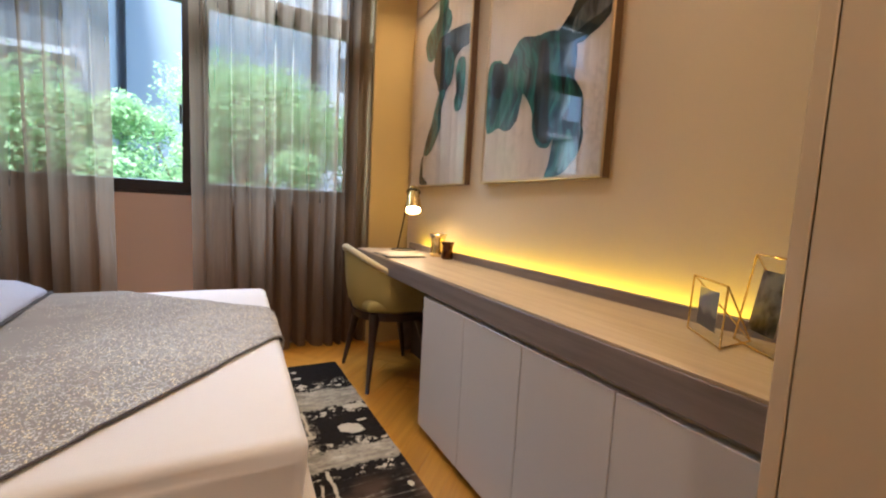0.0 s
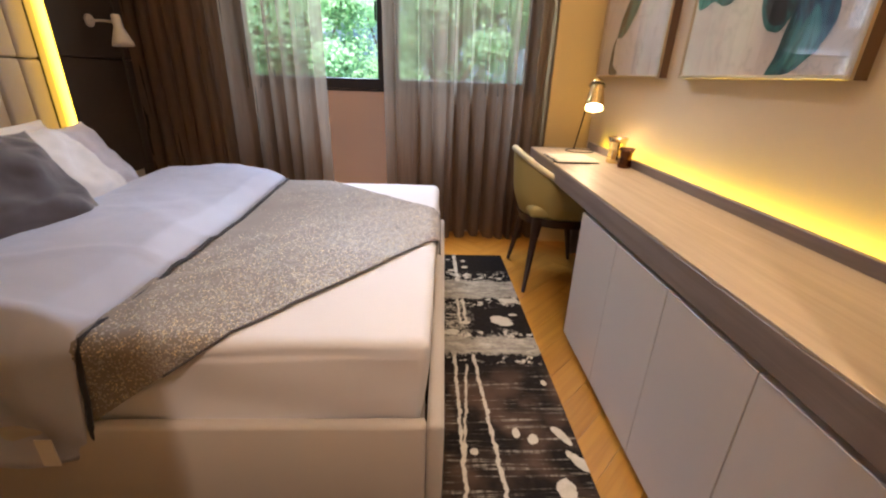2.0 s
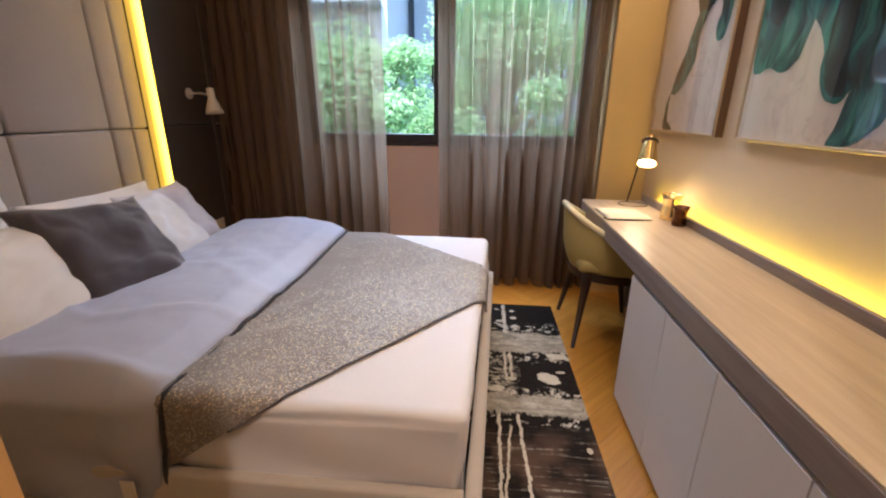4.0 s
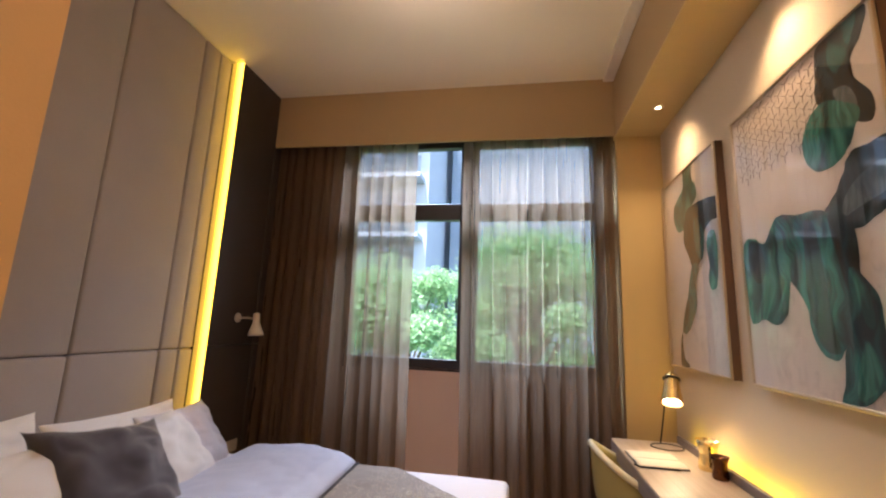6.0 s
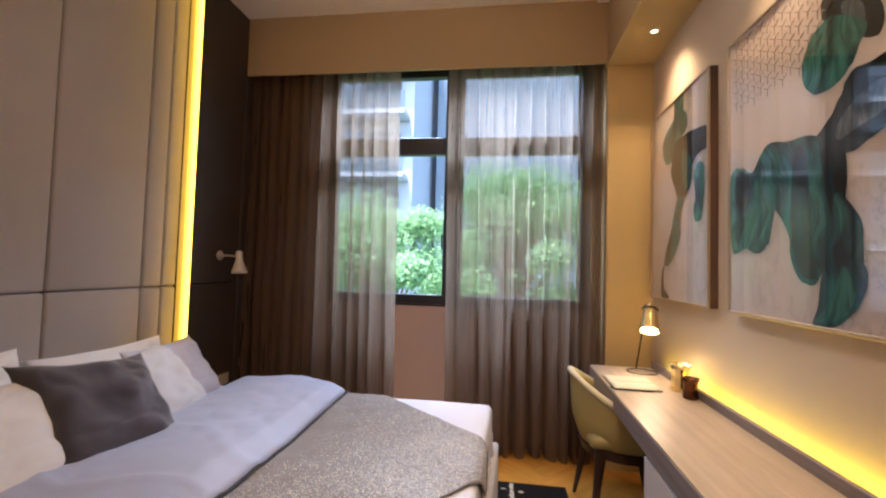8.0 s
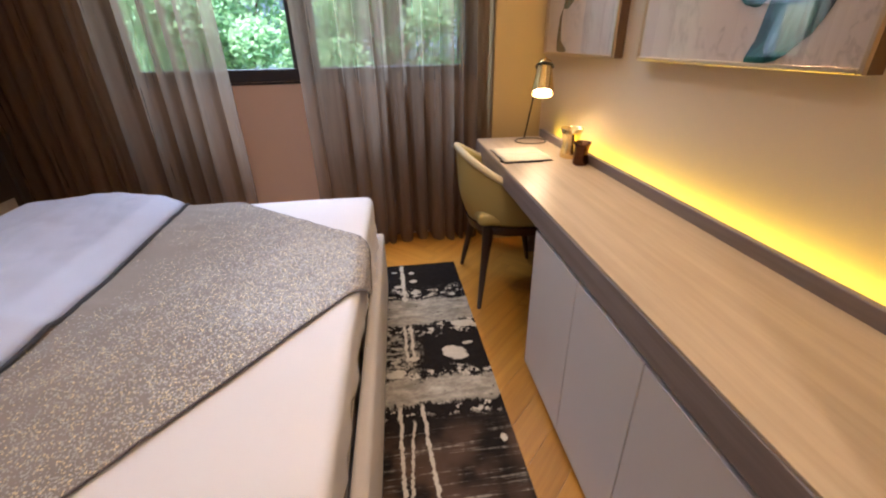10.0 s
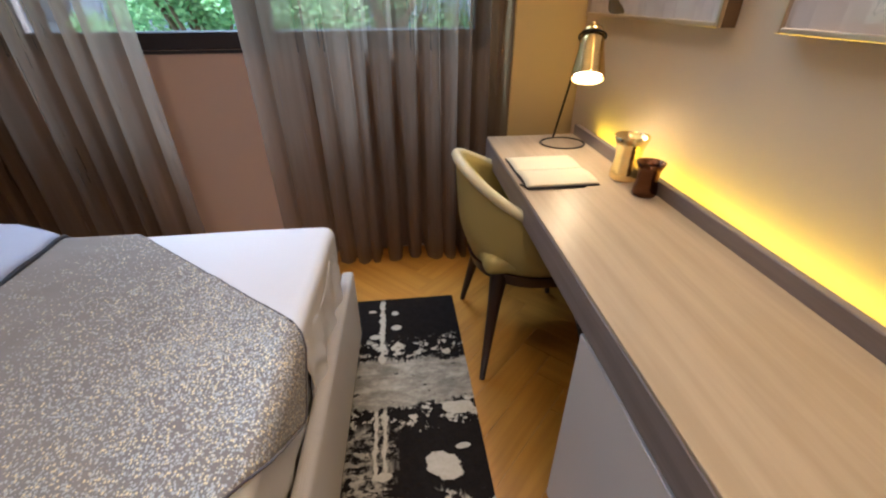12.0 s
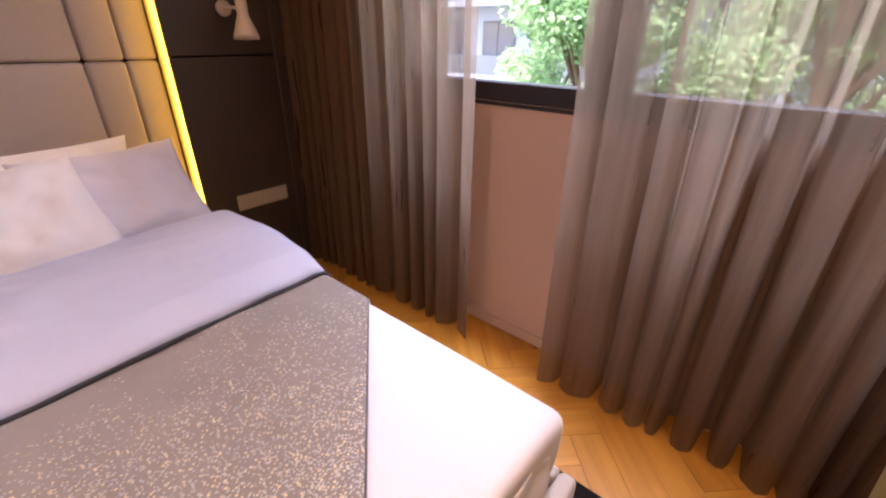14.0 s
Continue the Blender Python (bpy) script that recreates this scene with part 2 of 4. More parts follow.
def make_rug():
    """Black pile with torn beige bands, drips along it and pale blots."""
    k = Mat("rug_pile")
    p = k.coords()
    q = k.xyz(p)
    wob = k.op("ADD", k.op("MULTIPLY", k.op("SUBTRACT", k.noise(k.scaled(p, (7, 7, 1)), 1.0, 3, 0.6), 0.5), 0.10),
               k.op("MULTIPLY", k.op("SUBTRACT", k.noise(k.scaled(p, (55, 6, 1)), 1.0, 5, 0.75), 0.5), 0.11))
    y = k.op("ADD", q[1], wob)
    fine = k.noise(p, 45, 4, 0.7)

    def band(lo, hi, soft=0.006):
        return k.op("MULTIPLY", k.step(y, lo - soft, lo + soft), k.step(y, hi - soft, hi + soft, 1, 0))

    veil = k.op("ADD", 0.42, k.op("MULTIPLY", k.step(k.noise(k.scaled(p, (12, 26, 1)), 1.0, 5, 0.7), 0.35, 0.72), 0.5))
    f = k.op("MAXIMUM", band(3.085, 3.30), k.op("MAXIMUM", band(2.565, 2.70), k.op("MULTIPLY", band(1.30, 1.42), 0.9)))
    f = k.op("MULTIPLY", f, k.op("MULTIPLY", veil, k.step(k.noise(p, 24, 4, 0.7), 0.33, 0.37)))
    near = k.op("MAXIMUM", band(2.99, 3.09, 0.02), k.op("MAXIMUM", band(3.29, 3.42, 0.03), k.op("MAXIMUM", band(2.69, 2.76, 0.02), band(2.50, 2.57, 0.02))))
    f = k.op("MAXIMUM", f, k.op("MULTIPLY", near, k.step(k.noise(p, 30, 4, 0.65), 0.56, 0.59)))
    # the torn patch beside the bed between the bands
    patch = k.op("MULTIPLY", band(2.68, 3.0, 0.03), k.step(k.op("ADD", q[0], wob), 1.80, 1.84, 1, 0))
    f = k.op("MAXIMUM", f, k.op("MULTIPLY", k.op("MULTIPLY", patch, veil), k.step(k.noise(k.scaled(p, (20, 34, 1)), 1.0, 5, 0.7), 0.46, 0.54)))
    # thin scratches across the worn lower half
    lines = k.noise(k.scaled(p, (3.0, 55.0, 1)), 1.0, 4, 0.7)
    worn = k.step(q[1], 2.35, 2.52, 1.0, 0.0)
    scr = k.op("MULTIPLY", k.op("MULTIPLY", k.step(lines, 0.52, 0.66), worn), k.step(k.noise(k.scaled(p, (60, 9, 1)), 1.0, 3), 0.4, 0.62, 0.12, 0.55))
    f = k.op("MAXIMUM", f, scr)

    def drip(x0, lean, lo, hi, wide):
        c = k.op("ADD", k.op("SUBTRACT", q[0], x0), k.op("MULTIPLY", k.op("SUBTRACT", q[1], 2.2), lean))
        c = k.op("ABSOLUTE", k.op("ADD", c, k.op("MULTIPLY", k.op("SUBTRACT", k.noise(k.scaled(p, (0, 16, 0)), 1.0, 4, 0.7), 0.5), 0.04)))
        w = k.step(k.noise(k.scaled(p, (0, 30, 0)), 1.0, 3), 0.3, 0.7, wide * 0.4, wide * 1.5)
        return k.op("MULTIPLY", k.step(k.op("SUBTRACT", c, w), 0.0, 0.003, 1, 0), k.op("MULTIPLY", k.step(q[1], lo, lo + 0.03), k.step(q[1], hi - 0.03, hi, 1, 0)))

    for d in ((1.722, -0.01, 1.5, 2.58, 0.005), (1.826, 0.045, 1.4, 2.58, 0.0055), (1.745, -0.10, 1.9, 2.5, 0.0035), (1.79, 0.0, 3.27, 3.71, 0.010), (1.772, 0.0, 2.80, 3.09, 0.005), (1.802, 0.0, 2.80, 3.09, 0.005)):
        f = k.op("MAXIMUM", f, drip(*d))
    edge = k.op("ADD", k.op("MULTIPLY", k.op("SUBTRACT", k.noise(p, 17, 2), 0.5), 1.9), k.op("MULTIPLY", k.op("SUBTRACT", k.noise(p, 65, 3, 0.7), 0.5), 0.9))

    def blot(x, y0, a, b, tilt=0.0):
        u = k.op("ADD", k.op("SUBTRACT", q[0], x), k.op("MULTIPLY", k.op("SUBTRACT", q[1], y0), tilt))
        v = k.op("SUBTRACT", q[1], y0)
        r = k.op("ADD", k.op("MULTIPLY", k.op("MULTIPLY", u, u), 1 / a / a), k.op("MULTIPLY", k.op("MULTIPLY", v, v), 1 / b / b))
        return k.step(k.op("ADD", r, edge), 0.78, 0.90, 1, 0)

    for b in ((1.99, 2.845, 0.060, 0.050, 0.3), (2.055, 2.905, 0.030, 0.012, -0.5), (2.06, 3.06, 0.055, 0.030), (2.075, 2.095, 0.020, 0.045, 0.5), (1.97, 2.075, 0.022, 0.028), (1.915, 2.105, 0.016, 0.024), (2.10, 1.99, 0.025, 0.05, 0.6), (2.03, 1.88, 0.03, 0.05), (2.083, 2.37, 0.012, 0.018), (1.76, 2.03, 0.014, 0.014), (1.85, 3.50, 0.022, 0.018), (1.845, 3.60, 0.018, 0.016), (1.745, 3.62, 0.020, 0.010), (1.76, 3.45, 0.025, 0.015), (1.80, 2.83, 0.030, 0.018), (1.72, 2.74, 0.05, 0.03)):
        f = k.op("MAXIMUM", f, blot(*b))
    pale = k.mix(fine, (0.32, 0.275, 0.20), (0.60, 0.54, 0.44))
    ink = k.mix(k.op("MULTIPLY", worn, k.step(k.noise(p, 5, 3), 0.4, 0.65)), k.mix(fine, (0.004, 0.003, 0.003), (0.020, 0.015, 0.012)), (0.075, 0.045, 0.030))
    k.bump(fine, 0.5, 0.006)
    return k.set(k.mix(f, ink, pale), 0.95, Specular_IOR_Level=0.1)


M["rug"] = make_rug()


def make_paint(name, a, b, c):
    """Brushed paint: long wavy streaks from a thin to a thick load of colour."""
    k = Mat(name)
    p = k.coords()
    n = k.t.nodes.new("ShaderNodeVectorMath")
    n.operation = "ADD"
    k.put(n.inputs[0], p)
    warp = k.t.nodes.new("ShaderNodeVectorMath")
    warp.operation = "SCALE"
    k.put(warp.inputs[0], k.noise(p, 3.2, 2, color=True))
    warp.inputs["Scale"].default_value = 0.32
    k.put(n.inputs[1], warp.outputs[0])
    s = k.noise(k.scaled(n.outputs[0], (1, 30, 3.5)), 1.0, 5, 0.7)
    t = k.noise(k.scaled(n.outputs[0], (1, 9, 4)), 1.0, 3)
    k.bump(s, 0.35, 0.002)
    return k.set(k.mix(k.step(t, 0.47, 0.62), k.mix(k.step(s, 0.38, 0.66), a, b), c), 0.6, Specular_IOR_Level=0.2)


M["teal"] = make_paint("teal_paint", (0.005, 0.058, 0.066), (0.036, 0.23, 0.22), (0.003, 0.022, 0.034))
M["pale_teal"] = make_paint("pale_teal_paint", (0.008, 0.12, 0.10), (0.085, 0.33, 0.28), (0.006, 0.055, 0.060))
M["ink"] = make_paint("ink_paint", (0.004, 0.009, 0.016), (0.014, 0.050, 0.070), (0.003, 0.005, 0.008))
M["ash"] = make_paint("ash_blue_paint", (0.06, 0.09, 0.11), (0.22, 0.25, 0.27), (0.012, 0.025, 0.04))


def make_canvas():
    k = Mat("art_canvas")
    p = k.coords()
    v = k.noise(k.scaled(p, (1, 6, 4.5)), 1.0, 6, 0.65)
    w = k.step(k.op("ABSOLUTE", k.op("SUBTRACT", v, 0.5)), 0.0, 0.016, 0.42, 0.0)
    z = k.xyz(p)[2]
    w = k.op("MULTIPLY", w, k.step(z, 1.5, 1.9, 1.0, 0.3))
    return k.set(k.mix(w, k.mix(k.noise(p, 4, 4), (0.70, 0.60, 0.53), (0.82, 0.73, 0.67)), (0.33, 0.27, 0.24)), 0.7)


M["canvas"] = make_canvas()


def make_leaf():
    k = Mat("hazed_leaf")
    g = k.t.nodes.new("ShaderNodeNewGeometry").outputs["Random Per Island"]
    k.t.nodes.remove(k.b)
    n = k.t.nodes
    # greens paler than foliage: the haze outside is put into the colour
    col = k.mix(g, (0.30, 0.52, 0.32), (0.46, 0.68, 0.40))
    d, tl, mx = n.new("ShaderNodeBsdfDiffuse"), n.new("ShaderNodeBsdfTranslucent"), n.new("ShaderNodeMixShader")
    k.put(d.inputs[0], col)
    k.put(tl.inputs[0], col)
    mx.inputs[0].default_value = 0.5
    k.put(mx.inputs[1], d.outputs[0])
    k.put(mx.inputs[2], tl.outputs[0])
    k.put(n["Material Output"].inputs[0], mx.outputs[0])
    return k.m


M["hazed_leaf"] = make_leaf()
M["bark"] = plain("bark", (0.14, 0.10, 0.07), 0.9, vary=0.3, scale=12)
# bluish haze of the distance is mixed into both facade colours
M["render_grey"] = plain("facade_grey_hazed", (0.20, 0.27, 0.35), 0.8, vary=0.05, scale=0.4, grain=3)
M["render_white"] = plain("facade_white_hazed", (0.38, 0.45, 0.54), 0.8, vary=0.05, scale=0.4, grain=3)
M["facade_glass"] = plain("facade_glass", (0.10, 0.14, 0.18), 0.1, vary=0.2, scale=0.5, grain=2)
M["facade_dark"] = plain("facade_dark", (0.13, 0.13, 0.14), 0.6)
M["ground"] = plain("garden_ground", (0.10, 0.14, 0.06), 0.95, vary=0.4, scale=0.6, grain=12)
M["road"] = plain("pavement_grey", (0.32, 0.31, 0.30), 0.9, vary=0.1, scale=0.8, grain=20)


# ---- mesh helpers ----
def part(name, bm, material, parent=None, label="", smooth=False):
    me = bpy.data.meshes.new(name)
    bm.to_mesh(me)
    bm.free()
    for mm in (material if isinstance(material, (list, tuple)) else [material]):
        me.materials.append(mm)
    if smooth:
        me.shade_smooth()
    ob = new(name, me)
    if parent:
        ob.parent = parent
        ob.matrix_parent_inverse = Matrix.Translation(-parent.location)
    if label:
        ob["label"] = label
    return ob


def thing(name, at, label, category, group=""):
    ob = new(name)
    ob.location = at
    ob.empty_display_size = 0.1
    return tagged(ob, label, category, group)


def structure(ob, label=""):
    return tagged(ob, label, kind="structure")


def add_box(bm, x0, x1, y0, y1, z0, z1, bevel=0.0, seg=2):
    r = bmesh.ops.create_cube(bm, size=1.0)
    vs = r["verts"]
    for v in vs:
        v.co = Vector(((x0 + x1) / 2 + v.co.x * (x1 - x0), (y0 + y1) / 2 + v.co.y * (y1 - y0), (z0 + z1) / 2 + v.co.z * (z1 - z0)))
    if bevel:
        es = {e for v in vs for e in v.link_edges}
        bmesh.ops.bevel(bm, geom=list(es), offset=bevel, segments=seg, affect="EDGES", profile=0.5)
    return bm


def box(*a, **k):
    return add_box(bmesh.new(), *a, **k)


def add_tube(bm, pts, radii, n=12, cap=True):
    """A round bar through the points, with a radius at each."""
    rings = []
    for i, p in enumerate(pts):
        p = Vector(p)
        d = (Vector(pts[min(i + 1, len(pts) - 1)]) - Vector(pts[max(i - 1, 0)])).normalized()
        u = d.cross(Vector((0, 0, 1)) if abs(d.z) < 0.95 else Vector((1, 0, 0))).normalized()
        w = d.cross(u)
        r = radii[i] if isinstance(radii, (list, tuple)) else radii
        rings.append([bm.verts.new(p + r * (math.cos(2 * math.pi * k / n) * u + math.sin(2 * math.pi * k / n) * w)) for k in range(n)])
    for a, b in zip(rings, rings[1:]):
        for k in range(n):
            bm.faces.new((a[k], a[(k + 1) % n], b[(k + 1) % n], b[k]))
    if cap:
        bm.faces.new(rings[0])
        bm.faces.new(rings[-1][::-1])
    return bm


def tube(pts, radii, n=12, cap=True):
    return add_tube(bmesh.new(), pts, radii, n, cap)


def sheet_xz(x0, x1, y, z0, z1):
    """A single sheet that faces the room."""
    bm = bmesh.new()
    bm.faces.new([bm.verts.new(v) for v in ((x0, y, z0), (x1, y, z0), (x1, y, z1), (x0, y, z1))])
    return bm


def lathe(profile, at=(0, 0, 0), axis=(0, 0, 1), n=28):
    """Turns (radius, height) pairs round an axis."""
    bm = bmesh.new()
    q = Vector((0, 0, 1)).rotation_difference(Vector(axis).normalized())
    rings = []
    for r, h in profile:
        if r < 1e-5:
            rings.append([bm.verts.new(Vector(at) + q @ Vector((0, 0, h)))])
        else:
            rings.append([bm.verts.new(Vector(at) + q @ Vector((r * math.cos(2 * math.pi * k / n), r * math.sin(2 * math.pi * k / n), h))) for k in range(n)])
    for a, b in zip(rings, rings[1:]):
        for k in range(n):
            va, vb = [a[k % len(a)], a[(k + 1) % len(a)]], [b[(k + 1) % len(b)], b[k % len(b)]]
            f = list(dict.fromkeys(va + vb))
            if len(f) > 2:
                bm.faces.new(f)
    bmesh.ops.recalc_face_normals(bm, faces=bm.faces)
    return bm


def grid(nu, nv, fn, close_u=False):
    """A sheet of nu x nv quads whose points are fn(u, v), u and v from 0 to 1."""
    bm = bmesh.new()
    vs = [[bm.verts.new(fn(i / nu, j / nv)) for j in range(nv + 1)] for i in range(nu + (0 if close_u else 1))]
    for i in range(nu):
        for j in range(nv):
            a, b = vs[i], vs[(i + 1) % len(vs)]
            bm.faces.new((a[j], b[j], b[j + 1], a[j + 1]))
    return bm


def thicken(bm, t):
    """Gives a sheet a thickness, inwards along its normals."""
    bmesh.ops.recalc_face_normals(bm, faces=bm.faces)
    bmesh.ops.solidify(bm, geom=bm.faces[:], thickness=t)
    return bm


def ns(x, y, z=0.0, s=1.0):
    return noise.noise(Vector((x, y, z)) * s)


# ---- the room ----
def build_shell():
    s = structure
    s(part("floor", box(-0.7, 3.0, -1.5, 4.45, -0.10, -0.012), M["floor"]))
    s(part("ceiling", box(-0.7, 3.0, -1.5, 4.45, CEIL, CEIL + 0.15), M["ceiling"]))
    y0, y1 = Y_WIN, Y_WIN + 0.22
    s(part("wall_window_sill", box(-0.7, 3.0, y0, y1, -0.1, 1.065), M["pink"]))
    s(part("wall_window_left", box(-0.7, 0.26, y0, y1, 1.065, CEIL), M["pink"]))
    s(part("wall_window_right", box(2.36, 3.0, y0, y1, 1.065, CEIL), M["pink"]))
    s(part("wall_window_head", box(0.26, 2.36, y0, y1, 2.97, CEIL), M["pink"]))
    s(part("wall_right", box(X_RIGHT, 3.0, -1.5, y0, -0.1, CEIL), M["wall"]))
    s(part("wall_left", box(-0.7, -0.50, Y_NEAR - 0.1, y0, -0.1, CEIL), M["dark"]))
    s(part("wall_near", box(-0.50, X_NEAR, Y_NEAR - 0.14, Y_NEAR, -0.1, CEIL), M["entry"]))
    s(part("wall_entry", box(X_NEAR - 0.14, X_NEAR, -1.3, Y_NEAR - 0.14, -0.1, CEIL), M["entry"]))
    s(part("wall_back", box(X_NEAR - 0.14, X_RIGHT, -1.5, -1.3, -0.1, CEIL), M["wall"]))
    s(part("wall_column", box(2.43, X_RIGHT, Y_NICHE, Y_WIN, -0.1, BEAM), M["mustard"]))
    s(part("pelmet", box(X_DARK, X_BEAM, Y_NICHE - 0.02, Y_NICHE, BEAM, CEIL), M["taupe"]))
    s(part("ceiling_beam", box(X_BEAM, X_RIGHT, -1.3, Y_WIN, BEAM, CEIL), M["taupe"]))
    s(part("ceiling_trim", box(X_BEAM - 0.075, X_BEAM, -1.3, Y_NICHE - 0.02, CEIL - 0.022, CEIL), M["ceiling"]))
    s(part("beam_underside", box(X_BEAM + 0.001, X_RIGHT - 0.001, -1.29, Y_NICHE + 0.19, BEAM - 0.012, BEAM - 0.001), M["mustard"]))
    s(part("baseboard", box(X_DARK, 2.43, Y_WIN - 0.014, Y_WIN - 0.001, 0.0, 0.055, bevel=0.003, seg=1), M["skirt"]))
    # dark panelling between the headboard and the window
    s(part("dark_panel_upper", box(-0.50, X_DARK, 3.50, Y_WIN, 1.205, CEIL, bevel=0.003, seg=1), M["dark"]), "dark brown upper wall panel")
    s(part("dark_panel_lower", box(-0.50, X_DARK, 3.50, Y_WIN, 0.0, 1.197, bevel=0.003, seg=1), M["dark"]), "dark brown lower wall panel")
    s(part("dark_panel_edge", box(X_DARK - 0.01, X_DARK + 0.012, 4.0, 4.012, 0.0, BEAM, bevel=0.003, seg=1), M["dark"]), "dark narrow trim on the brown panelling")
    s(part("door_frame", box(X_NEAR + 0.0015, X_NEAR + 0.025, 0.62, 0.70, 0.0, 2.15, bevel=0.004), M["leg"]), "dark brown timber door frame")
    s(part("door_head", box(X_NEAR + 0.0015, X_NEAR + 0.025, -0.30, 0.62, 2.07, 2.15, bevel=0.004), M["leg"]))
    s(part("door_1", box(X_NEAR + 0.0015, X_NEAR + 0.012, -0.30, 0.62, 0.0, 2.07), M["leg"]), "closed dark brown door")


def build_window():
    win = structure(new("window_1"))
    win["label"] = "dark metal framed window with a transom and two casements"
    win.location = (1.31, 4.25, 1.065)
    a, b = Y_WIN + 0.006, Y_WIN + 0.075
    bars = [(0.26, 0.335, 1.065, 2.97), (2.295, 2.36, 1.065, 2.97), (0.335, 2.295, 1.065, 1.138), (0.335, 2.295, 2.895, 2.97),
            (1.235, 1.385, 1.138, 2.895), (0.335, 1.235, 2.262, 2.40), (1.385, 2.295, 2.262, 2.40)]
    for x0, x1, z0, z1 in bars:
        part("window_frame", box(x0, x1, a, b, z0, z1, bevel=0.004, seg=1), M["frame"], win)
    for x0, x1 in ((0.335, 1.235), (1.385, 2.295)):
        for z0, z1 in ((1.138, 2.262), (2.40, 2.895)):
            p = part("pane", sheet_xz(x0 - 0.005, x1 + 0.005, a + 0.03, z0 - 0.005, z1 + 0.005), M["glass"], win)
            p.visible_shadow = False
    part("handle", box(1.222, 1.234, a - 0.02, a, 1.50, 1.62, bevel=0.004), M["black"], win, "small black window handle")
    part("window_sill", box(0.26, 2.36, Y_WIN - 0.004, Y_WIN + 0.004, 1.050, 1.0645), M["frame"], win)


def build_curtain(x0, x1, gutters, seed, label, lean0=0.0, lean1=0.0):
    """Soft hanging cloth; gutters are (x, depth, width): narrow slots where it folds back on itself."""
    c = thing("curtain", ((x0 + x1) / 2, 4.12, 0.01), label, "curtain", "sheer curtains at the window")
    rnd = random.Random(seed)
    cuts = [(g, depth, thick, rnd.uniform(-0.015, 0.015), rnd.uniform(0, 6)) for g, depth, thick in gutters]
    wide = x1 - x0
    # finer columns where the cloth folds
    us, u = [], 0.0
    while u < 1.0:
        us.append(u)
        near = min(abs(u * wide + x0 - g[0]) / g[2] for g in cuts)
        u += (0.0035 if near < 2.2 else 0.011) / wide
    us.append(1.0)

    def fn(u, v):
        z = 0.010 + v * 2.93
        low = (1 - v) ** 1.5
        y = 4.095 + 0.008 * ns(u * 6 + seed, v * 1.6, 1) - 0.022 * (1 - v) ** 2
        y += 0.004 * math.sin(u * wide * 110 + 3 * ns(u * 5, v, seed)) * max(0.0, v - 0.4)
        flat = x0 + u * wide
        x = flat + 0.010 * ns(u * 4, v * 2, seed) * (1 - abs(2 * u - 1))
        near = 9.0
        for g, depth, thick, lean, ph in cuts:
            d = flat - g - lean * (1 - v) - 0.006 * math.sin(3.2 * v + ph)
            near = min(near, abs(d) / thick)
            e = math.exp(-(d / thick) ** 4)
            y += depth * (0.6 + 0.8 * (1 - v) ** 0.6) * e
            x -= 0.45 * d * math.exp(-(d / (thick * 1.6)) ** 2)
        y -= 0.040 * (1 - math.exp(-(near / 2.6) ** 2)) * (1 - 0.45 * v)
        x += (lean0 * (1 - u) + lean1 * u) * low
        z += 0.010 * (1 - v) ** 3 * math.sin(17 * u + seed)
        return (x, min(y, 4.212), z)

    n = len(us) - 1
    part("cloth", grid(n, 26, lambda a, v: fn(us[round(a * n)], v)), M["sheer"], c, smooth=True)
    part("heading_tape", box(x0 + 0.01, x1 - 0.01, 4.122, 4.132, 2.945, 2.985), M["sheer"], c)
    part("track", box(x0 - 0.01, x1 + 0.01, 4.118, 4.136, 2.986, 3.005), M["black"], c, "dark curtain track")


def build_headboard():
    h = thing("headboard_wall", (X_PANEL, 2.3, 0.0), "tall grey-taupe upholstered headboard panelling up to the ceiling", "headboard")
    cols = [(1.17, 1.60), (1.60, 2.135), (2.135, 2.675), (2.675, 3.215), (3.215, 3.362), (3.362, 3.488)]
    for i, (a, b) in enumerate(cols):
        for z0, z1 in ((0.0, 1.187), (1.187, CEIL - 0.001)):
            bm = box(-0.497, X_PANEL + (0 if i < 4 else 0.004), a + 0.002, b - 0.002, z0 + 0.002, z1 - 0.002, bevel=0.016, seg=3)
            part("panel", bm, M["head"], h, smooth=True)
    led = thing("led_strip", (X_DARK, 3.468, 0.3), "glowing yellow upright light strip beside the headboard", "led strip")
    part("diffuser", box(-0.449, X_DARK - 0.003, 3.4915, 3.498, 0.30, CEIL - 0.004), M["led_head"], led)


